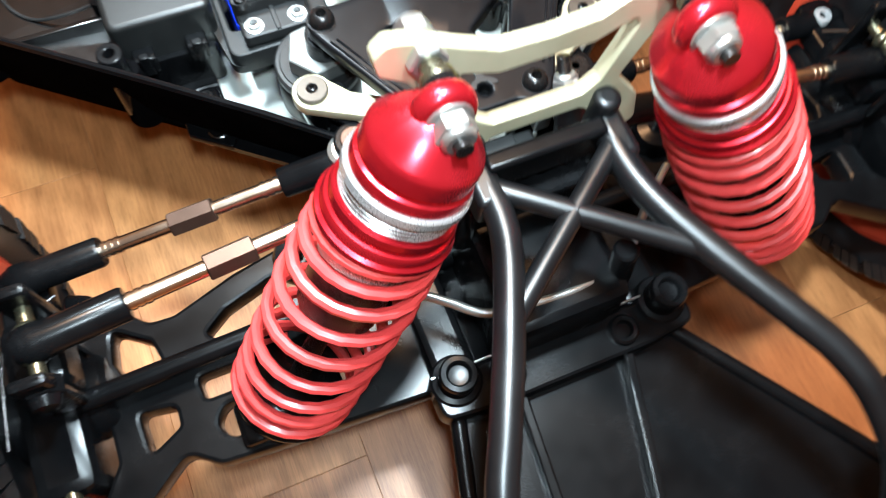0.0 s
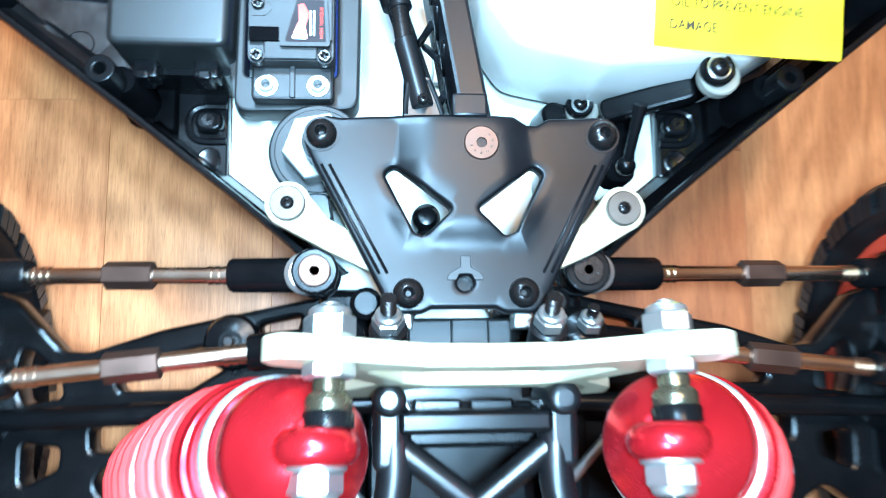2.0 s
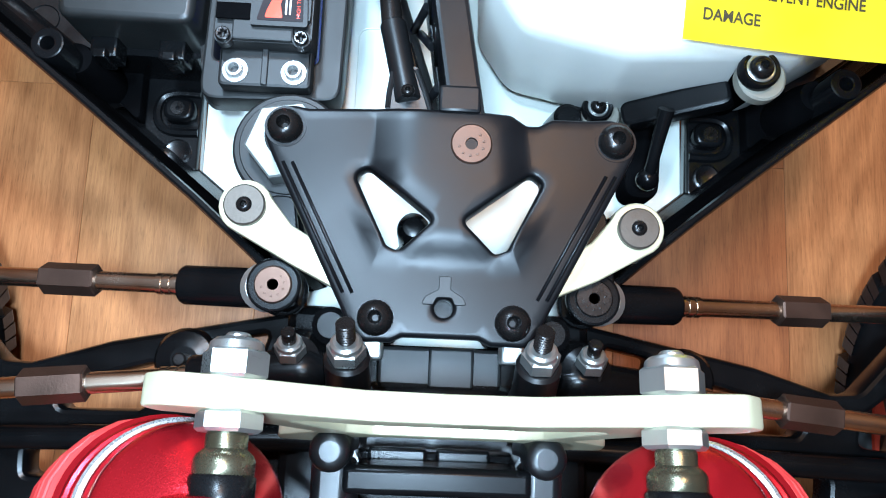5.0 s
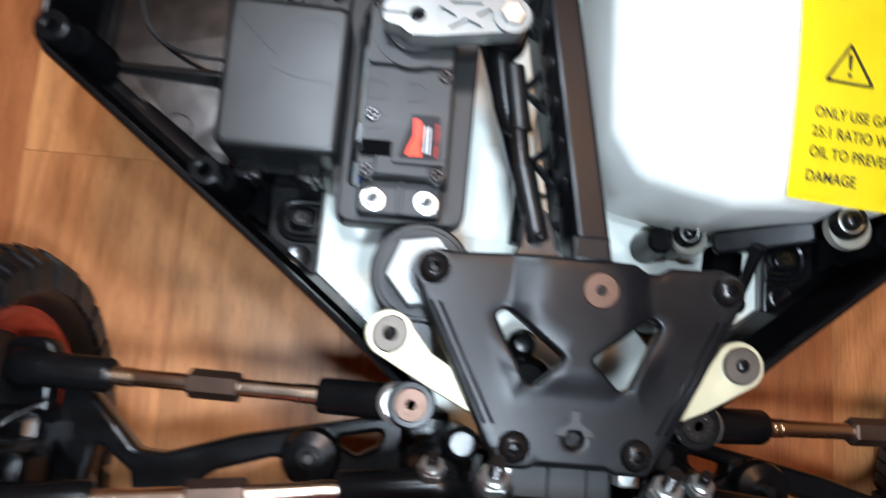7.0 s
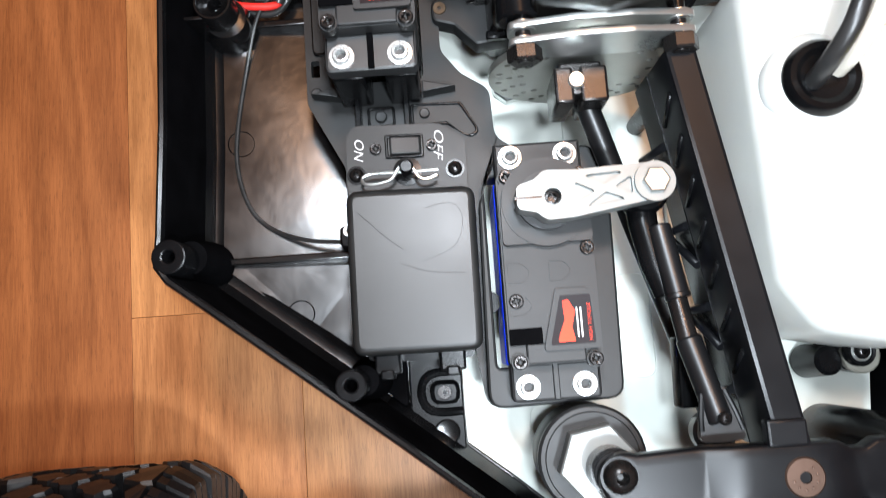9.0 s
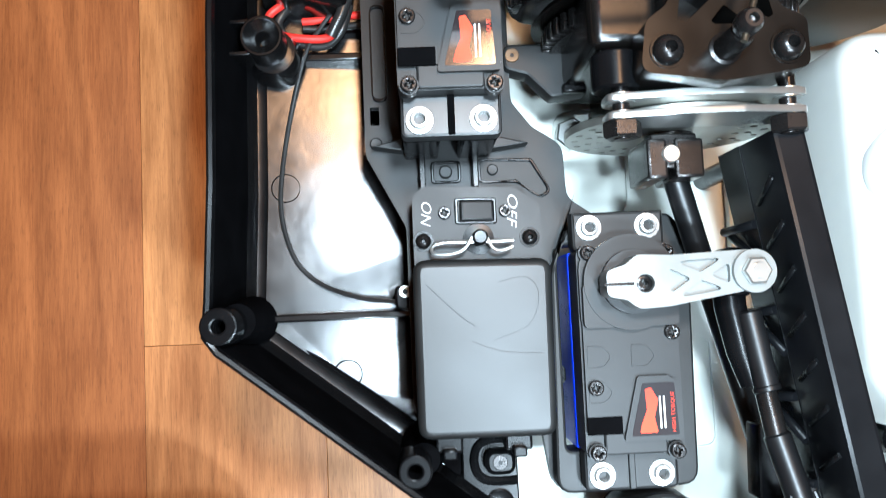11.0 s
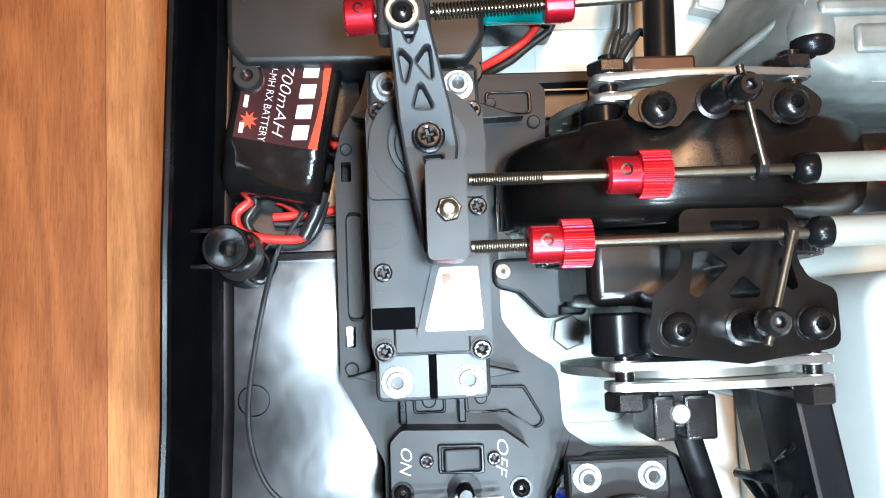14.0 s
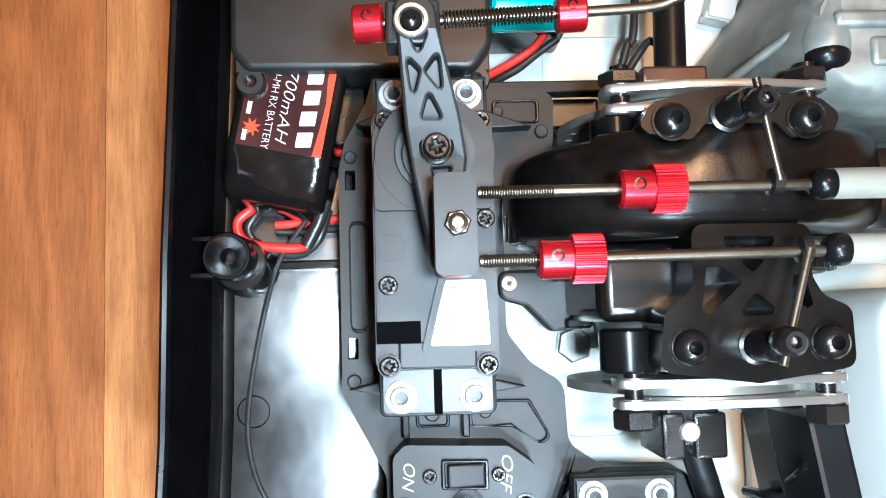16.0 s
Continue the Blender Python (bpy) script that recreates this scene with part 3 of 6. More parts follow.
for s in (-1, 1):
    bm = B()
    prism(bm, ring(s * 41.5, 0, 5.2, 28), 145.3, 145.7, b=0.2)
    prism(bm, ring(s * 41.5, 0, 5.5, 24), 118, 139.6)
    part("ear", bm, PLATEB, tp)
    screw(tp, s * 41.5, 0, 145.9, 4.4)
    screw(tp, s * 16.6, -46.8, 145.7, 4.4)
    part("post", rod(B(), (s * 16.6, -46.8, 100), (s * 16.6, -46.8, 139.6), 5), PLASTIC, tp)
screw(tp, 5, -2.9, 147.6, 5.2, me=FLATBRONZE)
part("centre_post", lathe(B(), [(5, 78), (5, 101), (4.6, 104), (3, 106), (0, 106.6)], Matrix.Translation((-9, -16.4, 0)), 24), PLASTIC, tp)
# black disc added under the plate's hole so that it reads dark
part("hole_backing", rod(B(), (-0.2, -43.8, 135.2), (-0.2, -43.8, 140), 3.6, 20), PLASTIC, tp)

ss = thing("servo_saver", (-45, 0, 78), "black steering servo saver with a silver hexagonal adjuster nut", "servo saver", CAR)
bm = B()
lathe(bm, [(9, 78), (9, 96), (14, 98), (15.5, 100), (15.5, 116), (14.6, 118), (14.6, 121), (13.5, 122.5), (0, 122.5)], Matrix.Translation((-44.5, 1.5, 0)), 36)
part("collar", bm, SATIN, ss)
part("adjuster_ring", lathe(B(), [(15.4, 117.5), (15.8, 118.5), (15.8, 121), (15.0, 122), (11, 122.3), (0, 122.3)], Matrix.Translation((-44.5, 1.5, 0)), 40), SERVO, ss, "dull grey adjuster ring")
bm = B()
hexa(bm, (-44, 1.2, 122.2), (0, 0, 1), 11.4, 8, 10)
part("hexagon_nut", bm, SILVER, ss)
part("spindle", lathe(B(), [(6.6, 130), (6.6, 138.5), (0, 138.5)], Matrix.Translation((-41.5, 0, 0)), 24), PLASTIC, ss)

bc = thing("steering_bellcrank", (41.5, 0, 78), "black nylon steering bellcrank post", "bellcrank", CAR)
part("post", lathe(B(), [(9, 78), (9, 112), (7.5, 116), (6.5, 138.5), (0, 138.5)], Matrix.Translation((41.5, 0, 0)), 28), PLASTIC, bc)

br = thing("steering_link_plate", (0, -30, 131), "champagne anodised crescent-shaped steering link plate", "steering link", CAR)
def bow(cx, cy, r, a0, a1, n=14):
    return [(cx + r * math.cos(radians(a0 + (a1 - a0) * k / n)), cy + r * math.sin(radians(a0 + (a1 - a0) * k / n))) for k in range(n + 1)]


arc = bow(-52.2, -18.5, 7.0, 250, 20) + [(-40, -23), (-30, -28.5), (-15, -34), (0, -36), (15, -34), (30, -29), (38, -24)] + bow(50, -20, 7.2, 160, -70) + [(40, -34), (22, -42), (0, -45), (-22, -42), (-40, -33)]
part("plate", prism(B(), arc, 130.5, 135, b=0.5, both=True), CREAM, br, "champagne anodised aluminium plate")
for x, y in ((-52.2, -18.5), (50, -20)):
    part("washer", lathe(B(), [(5.4, 134.9), (5.4, 136.6), (5.0, 137), (1.9, 137), (1.5, 134.6), (0, 132.5)], Matrix.Translation((x, y, 0)), 32), WASHER, br, "dull bronze washer-head bolt")
    screw(br, x, y, 136.0, 2.3, "button")
    part("bolt", rod(B(), (x, y, 112), (x, y, 132), 1.9), GUNMETAL, br)
    part("pillar", rod(B(), (x * 0.93, y + 3, 100), (x, y, 130.6), 5.2, r2=6), PLASTIC, br)


def turnbuckle(a, b, name, label, end=28, r=2.7, hexr=4.6, ball=True):
    a, b = Vector(a), Vector(b)
    d = (b - a).normalized()
    t = thing(name, tuple((a + b) / 2), label, "turnbuckle", CAR + ": turnbuckles")
    L = (b - a).length
    mid = a + d * L * 0.5
    part("shaft", rod(B(), a + d * (end - 3), b - d * (end - 3), r), BRONZE, t)
    bm = B()
    hexa(bm, mid - d * 8, d, hexr, 16)
    part("hexagon", bm, DARKHEX, t, "dark bronze adjusting hexagon")
    for p, w in ((a, d), (b, -d)):
        bm = B()
        lathe(bm, [(0, -6.4), (4.4, -5.6), (6.2, -2.5), (6.4, 1), (5.6, 5), (5.5, end - 1), (5.0, end), (0, end)], align(p, w), 20)
        part("rod_end", bm, PLASTIC, t, "black nylon rod end")
        bm = B()
        for q in (-2.4, 0, 2.4):
            lathe(bm, [(r + 0.35, end + 1 + q + 2), (r + 0.35, end + 2.6 + q + 2)], align(p, w), 14)
        part("thread", bm, BRONZE, t)
    return t


turnbuckle((-44.5, -38, 118), (-165, -36, 104), "steering_turnbuckle", "bronzed steel steering turnbuckle with black rod ends")
turnbuckle((39.8, -38, 118), (174, -35, 92), "steering_turnbuckle", "bronzed steel steering turnbuckle with black rod ends")
turnbuckle((-35, -60, 132.5), (-156, -72, 137), "camber_turnbuckle", "bronzed steel camber turnbuckle with black rod ends")
turnbuckle((36, -60, 131), (161, -72, 120), "camber_turnbuckle", "bronzed steel camber turnbuckle with black rod ends")
for x, me in ((-44.5, FLATBRONZE), (39.8, SCREWS["flat"])):
    lug = thing("bellcrank_lug", (x, -38, 112), "black nylon bellcrank lug holding a rod end", "bellcrank", CAR)
    s = 1 if x > 0 else -1
    bm = B()
    tongue = rounded([(x - 6, -39), (x + 6, -39), (x + s * 5, -26), (x + s * 3, -14), (x - s * 4, -14), (x - s * 6, -28)], 3)
    for za, zb in ((126.5, 130), (113, 116.5)):
        prism(bm, ring(x, -38.1, 7.2, 32), za, zb, b=0.8, both=True)
        prism(bm, tongue, za + 0.2, zb - 0.4, b=0.5, both=True)
    part("fork", bm, PLASTIC, lug)
    part("ball_flange", lathe(B(), [(5, 118.5), (6.6, 119.5), (6.6, 124.5), (5, 125.5)], Matrix.Translation((x + s * 3.2, -38.1, 0)), 24), STEEL, lug, "bright steel ball flange")
    screw(lug, x, -38.1, 130.2, 5.0, me=me)
    part("bolt", rod(B(), (x, -38.1, 112), (x, -38.1, 130), 2), STEEL, lug)

# ---- front bulkhead and gearbox ----
gb = thing("front_gearbox", (0, -90, 60), "black nylon front gearbox and bulkhead", "gearbox", CAR)
bm = B()
box(bm, -22, -122, 66, 22, -62, 128, 4)
box(bm, -17, -64, 90, 17, -52, 121, 2)
box(bm, -30, -128, 66, 30, -52, 84, 2)
part("case", bm, PLASTIC, gb)
bm = B()
box(bm, -16.5, -63, 120, 16.5, -52.5, 124, 1)
box(bm, -3, -64, 122, 9, -52.5, 125.5, 0.8)
part("cover", bm, SATIN, gb)
part("input_cup", lathe(B(), [(9.5, 80), (9.5, 101), (8.6, 103), (6, 104), (0, 104)], Matrix.Translation((-7, -29, 0)), 28), PLASTIC, gb)
for s in (-1, 1):
    lean = Vector((0, 0.62, 0.78))
    foot = Vector((s * 22.3, -56.4, 152))
    part("post", rod(B(), (s * 22.3, -72, 104), foot - lean * 11, 5.2, e=0.6), SHINYB, gb)
    part("post_head", rod(B(), foot - lean * 12, foot, 5.4, 20, e=0.8), SHINYB, gb)
    bm = B()
    locknut(bm, foot, lean, 4.6, 5.6)
    part("nut", bm, STEEL, gb, "zinc-plated lock nut")
    bm = B()
    rod(bm, foot + lean * 5, foot + lean * 11.5, 1.9, 14)
    for k in range(7):
        lathe(bm, [(1.8, 0), (2.25, 0.35), (1.8, 0.7)], align(foot + lean * (6 + 0.8 * k), lean), 14)
    part("stud", bm, GUNMETAL, gb)
    bm = B()
    lathe(bm, [(8.5, 116), (8.8, 120), (7.4, 122), (8.0, 125), (6.4, 128), (6.4, 135.5), (4, 136.5), (0, 136.5)], Matrix.Translation((s * 36.8, -57.5, 0)), 24)
    part("ball_cup", bm, PLASTIC, gb)
    foot = Vector((s * 37.6, -56, 136.5))
    bm = B()
    locknut(bm, foot, lean, 4.0, 5)
    part("nut", bm, STEEL, gb, "zinc-plated lock nut")
    part("stud", rod(B(), foot + lean * 4, foot + lean * 8.6, 1.8, 14, e=0.3), GUNMETAL, gb)
    bm = B()
    box(bm, s * 15, -56.5, 128, s * 21, -51.5, 136, 0.8)
    part("block", bm, STEEL, gb)
    part("pillar", rod(B(), (s * 29, -48, 84), (s * 29, -48, 130), 5, e=1.6), PLASTIC, gb)
    part("hinge_carrier", box(B(), s * 30, -124, 70, s * 46, -40, 96, 3), PLASTIC, gb)

# ---- front hinge block, skid plate, brace hoop ----
hb = thing("hinge_block", (0, -128, 88), "black nylon front hinge pin block with cap screws", "hinge block", CAR)
part("block", prism(B(), rounded([(-49, -120, 5), (49, -120, 5), (49, -134, 5), (30, -136, 3), (-30, -136, 3), (-49, -134, 5)], 4), 88, 101, b=1.4), PLASTIC, hb)
for s in (-1, 1):
    bm = B()
    lathe(bm, [(9.0, 88), (9.2, 90), (9.2, 101), (8.4, 102), (6.6, 102.4), (6.2, 108), (6.6, 108.8), (6.6, 112), (6.0, 112.8), (4.4, 113), (3.8, 112.4), (3.4, 110), (0, 109.6)], Matrix.Translation((s * 40, -122.5, 0)), 32)
    part("pillar", bm, PLASTIC, hb)
    part("boss", lathe(B(), [(5.4, 100), (5.4, 103), (4.6, 103.8), (3.2, 103.6), (2.6, 101.6), (0, 101.6)], Matrix.Translation((s * 22, -128, 0)), 24), PLASTIC, hb)
    part("thin_post", rod(B(), (s * 22, -117, 100), (s * 20.5, -110, 140), 4.2, 18, e=0.8), PLASTIC, hb)
part("edge_strip", box(B(), -48, -119.4, 100.6, 48, -118.6, 102.2, 0.2), STEEL, hb, "thin bright metal strip")
part("silver_rod", sweep(B(), curve([(-46, -92, 120), (-36, -101, 123), (-26, -110, 126), (-10, -113, 127), (14, -113, 126), (30, -106, 120), (47, -91, 114), (64, -78, 108)]), 1.6), STEEL, hb, "bright steel sway bar wire")

sk = thing("front_skid_plate", (0, -200, 80), "black plastic front skid plate with raised ribs", "skid plate", CAR)
part("plate", prism(B(), [(-42, -128), (43, -130), (64, -160), (88, -194), (112, -230), (114, -262), (70, -310), (-56, -310), (-84, -260), (-68, -205), (-54, -172)], 88, 92, b=0.8), PLASTIC, sk)
for xa, xb in ((-20, -6), (22, 62)):
    bm = B()
    m = Matrix.Translation((xa, -134, 92.5)) @ Matrix.Rotation(math.atan2(-(xb - xa), 156) + math.pi, 4, "Z")
    box(bm, -1.8, 0, 0, 1.8, 157, 5.5, 0.8, m)
    part("rib", bm, PLASTIC, sk)
for s in (-1, 1):
    pts = [(-42, -129, 91.5), (-53, -170, 91.5), (-66, -204, 92), (-82, -258, 93)] if s < 0 else [(42, -132, 91.5), (62, -160, 91.5), (86, -194, 92), (109, -229, 92), (111, -260, 93)]
    part("raised_edge", sweep(B(), pts, 3.0, 12), PLASTIC, sk)

bh = thing("front_brace_hoop", (0, -130, 150), "black tubular front brace with crossed struts", "brace", CAR)
def hoop_part(name, bm, material):
    bm.transform(Matrix.Translation((-1, -3, -5.5)))
    return part(name, bm, material, bh)


for s in (-1, 1):
    hoop_part("leg", sweep(B(), curve([(s * 20.4, -76, 172), (s * 20.2, -81, 174.4), (s * 20.3, -93, 175), (s * 23, -104, 175), (s * 28, -116, 175), (s * 34, -129, 175), (s * 43, -147, 175), (s * 50, -161, 174), (s * 54, -176, 171), (s * 56, -196, 160), (s * 58, -215, 130), (s * 58, -222, 93)]), 4.4, 16), SHINYB)
    hoop_part("strut", rod(B(), (s * 19, -84, 175), (-s * 29, -121, 174), 3.3, 14), SHINYB)
    hoop_part("knob", lathe(B(), [(4.2, 160), (4.2, 182.0), (3.9, 183), (3.2, 183.6), (2.0, 183.8), (0, 183.8)], Matrix.Translation((s * 21.3, -72.5, 0)), 20), SHINYB)
    hoop_part("side_bar", box(B(), s * 17.4, -90, 166, s * 25.4, -72, 179, 2.2, seg=3), SHINYB)
    hoop_part("pillar", rod(B(), (s * 21.5, -78, 126), (s * 20.5, -76, 174), 4.5), PLASTIC)
    bm = B()
    prism(bm, rounded([(s * 52, -174, 2), (s * 70, -169, 7), (s * 79.5, -177, 7), (s * 71, -186, 7), (s * 55, -185, 2)], 5), 168, 174, [ring(s * 70.8, -177.2, 4.6, 20)], b=1, both=True)
    hoop_part("eyelet", bm, PLASTIC)
bm = B()
box(bm, -19, -81, 166, 19, -75.2, 180, 1.4, seg=3)
hoop_part("cross_bar", bm, PLASTIC)
bm = B()
box(bm, -24, -86, 150, 24, -74, 160, 1.5)
box(bm, -15, -78, 159, -2, -73, 163, 0.8)
box(bm, 0, -78, 159, 12, -73, 163, 0.8)
hoop_part("frame", bm, PLASTIC)

# ---- shock tower ----
tw = thing("shock_tower", (0, -62, 160), "champagne anodised aluminium shock tower", "shock tower", CAR)
TILT = Matrix.Translation((0, -70.6, 169.9)) @ Matrix.Rotation(radians(90 - 8), 4, "X")
o = [(0, 36), (14, 37), (24, 42), (36, 48.5), (43, 50.5), (47, 47), (46, 41), (39, 36), (31, 22), (25, 10), (34, -2), (36, -14), (28, -18), (20, -4), (14, 1), (0, 1)]
o = [(x, y, 3) for x, y in o] + [(-x, y, 3) for x, y in o[-2:0:-1]]
w = [(0, 28.5), (14, 28.5), (25, 33), (27, 30), (19, 11), (14, 7), (0, 7)]
w = [(x, y, 2) for x, y in w] + [(-x, y, 2) for x, y in w[-2:0:-1]]
part("plate", prism(B(), rounded(o, 3), -2.5, 2.5, [rounded(w, 2)], b=0.5, both=True, m=TILT), CREAM, tw)
NORMAL = (TILT.to_3x3() @ Vector((0, 0, 1))).normalized()
for s in (-1, 1):
    c = TILT @ Vector((s * 34.1, 43.5, 0))
    bm = B()
    locknut(bm, c - NORMAL * 2.4, -NORMAL, 5.2, 6.2)
    part("nut", bm, STEEL, tw, "zinc-plated lock nut")
    part("stud", rod(B(), c - NORMAL * 7.6, c - NORMAL * 9.6, 2.0, e=0.4), STEEL, tw)
    bm = B()
    hexa(bm, c + NORMAL * 2.4, NORMAL, 5.2, 3.2)
    part("hexagon", bm, STEEL, tw)
    bm = B()
    lathe(bm, [(3.0, 5.4), (3.2, 6.2), (3.2, 8.0), (4.2, 8.8), (4.6, 9.6), (4.6, 11.6), (4.2, 12.2), (0, 12.2)], align(c, NORMAL), 24)
    part("standoff", bm, OLIVE, tw, "dull olive steel standoff")
    part("bush", lathe(B(), [(4.7, 11.8), (5.0, 12.2), (5.0, 15.0), (0, 15.0)], align(c, NORMAL), 24), PLASTIC, tw, "black rubber bush")


# ---- shock absorbers ----
def shock(s):
    top = TILT @ Vector((s * 34.1 - 2.2, 43.5, 18.4))
    low = Vector((-95, -104, 93)) if s < 0 else Vector((98, -105.5, 88))
    d = (low - top).normalized()
    L = (low - top).length
    t = thing("shock_absorber", tuple(low), "red anodised shock absorber with a red coil spring", "shock absorber", CAR + ": shocks")
    m = align(top, d)
    bm = B()
    lathe(bm, [(6.0, 0), (8.2, 1.4), (11.6, 5.2), (14.4, 8.4), (15.1, 9.4), (15.3, 10.4), (15.3, 14.6), (14.7, 15.1), (14.7, 15.9), (15.8, 16.5), (16.0, 17.4), (16.0, 19.4), (15.4, 20.0), (14.4, 20.2), (0, 20.2)], m, 48)
    part("cap", bm, REDANO, t, "red anodised shock cap")
    bm = B()
    lathe(bm, [(4.8, -3.6), (6.4, -3.2), (7.8, -1.8), (8.3, 0), (8.0, 1.8), (7.0, 3.2), (6.0, 3.6), (0, 3.6)], align(top, NORMAL), 28)
    part("eyelet", bm, REDANO, t)
    bm = B()
    lathe(bm, [(6.0, 3.6), (6.0, 4.3), (5.2, 4.6), (0, 4.6)], align(top, NORMAL), 20)
    locknut(bm, top + NORMAL * 4.4, NORMAL, 5.3, 6)
    part("bolt_nut", bm, STEEL, t, "zinc-plated lock nut")
    part("bolt", rod(B(), top - NORMAL * 6, top + NORMAL * 12.5, 2.2), GUNMETAL, t)
    bm = B()
    turns = [(r, 25.4 + 1.3 * k + d) for k in range(3) for r, d in ((15.3, 0), (15.8, 0.4), (15.8, 0.7), (15.3, 1.1))]
    lathe(bm, [(14.4, 19.8), (16.6, 20.0), (17.1, 20.6), (17.1, 22.8), (16.4, 23.3), (16.4, 24.0), (15.4, 24.6)] + turns + [(15.0, 29.6), (13.4, 30), (13.4, 54), (12.6, 55)], m, 48)
    part("threaded_body", bm, CHROME, t, "silver threaded shock body")
    bm = B()
    lathe(bm, [(14, 28.6), (16.8, 28.9), (17.2, 29.4), (17.2, 31.6), (16.2, 32.0), (16.2, 32.7), (17.8, 33.2), (18.2, 33.8), (18.2, 36.2), (19.2, 36.9), (19.2, 38.2), (18.4, 38.9), (14, 38.9), (14, 28.6)], m, 48)
    part("spring_collar", bm, REDANO, t, "red anodised spring collar")
    part("body", lathe(B(), [(12.6, 54), (12.6, 78), (11.8, 80), (4, 80), (3.4, 81), (3.4, L - 12)], m, 28), GUNMETAL, t)
    coils, h0, h1 = 8.6, 39.6, L - 7
    pts = []
    for k in range(int(coils * 22) + 1):
        u = k / (coils * 22)
        e = u - 0.055 * math.sin(2 * math.pi * u)
        a = 2 * math.pi * coils * u
        rr = 17.2 + 2.2 * min(1, u * 3)
        pts.append(m @ Vector((rr * math.cos(a), rr * math.sin(a), h0 + (h1 - h0) * e)))
    part("spring", sweep(B(), pts, 1.95, 9), REDSPRING, t, "red painted coil spring")
    bm = B()
    lathe(bm, [(4, L - 14), (8, L - 9), (19.0, L - 5.2), (19.6, L - 4), (19.0, L - 2), (8, L - 1), (6, L + 5), (0, L + 7)], m, 32)
    part("lower_mount", bm, PLASTIC, t)
    return t


shock(-1)
shock(1)


# ---- suspension arms, hubs, wheels ----
def arm(s):
    t = thing("suspension_arm", (s * 100, -85, 76), "black moulded lower suspension arm with cut-outs", "suspension arm", CAR + ": arms")
    o = [(36, -41, 3), (46, -42, 3), (100, -53, 6), (124, -60.5, 8), (133, -60, 6), (150, -42, 3), (159, -38, 4), (160, -58, 4), (154, -66, 4), (155, -104, 4), (166, -120, 4), (164, -130, 4), (157, -127, 4), (133, -109.5, 6), (123, -117.5, 6), (104, -119, 4), (46, -122, 4), (36, -118, 3)]
    holes = [[(52, -48.5), (67, -51.5), (66, -55), (61, -57.5), (54, -54)], [(77, -60), (88, -59.5), (106, -65), (115, -71), (113, -74), (90, -73.5), (79, -67)], [(134, -67), (146, -58), (148, -70), (145, -78), (132, -76)],
             [(100, -85.5), (122.5, -85.5), (122, -94), (108, -94)], [(105, -98.5), (117, -98.5, 5), (121, -104, 5), (117, -110, 5), (105, -110)], [(132.2, -92.5), (144.5, -90.5), (144.2, -105.5), (132.5, -99.5)], [(66, -99), (80, -98.5), (84, -102.5), (80, -106), (66, -106)]]
    bm = B()
    prism(bm, rounded([(s * p[0], p[1], p[2]) for p in o], 3), 77, 89, [rounded([(s * p[0], *p[1:]) for p in h], 2.5) for h in holes], b=1.6, both=True)
    part("arm", bm, PLASTIC, t)
    part("hinge_pin", rod(B(), (s * 40, -122, 84), (s * 40, -42, 84), 3), STEEL, t)
    part("shock_mount", box(B(), s * 102, -116, 84, s * 114, -100, 93, 2), PLASTIC, t)
    bm = B()
    lathe(bm, [(9, 88), (9.6, 90), (9.6, 95), (8.4, 97), (4, 98), (0, 98)], Matrix.Translation((s * 75, -58, 0)), 24)
    part("bump_stop", bm, PLASTIC, t)
    part("bolt", rod(B(), (s * 75, -58, 97), (s * 75, -58, 103), 2.0, e=0.5), GUNMETAL, t)
    screw(t, s * 92, -118.5, 85, 2.6, d=(0, -1, 0))
    return t


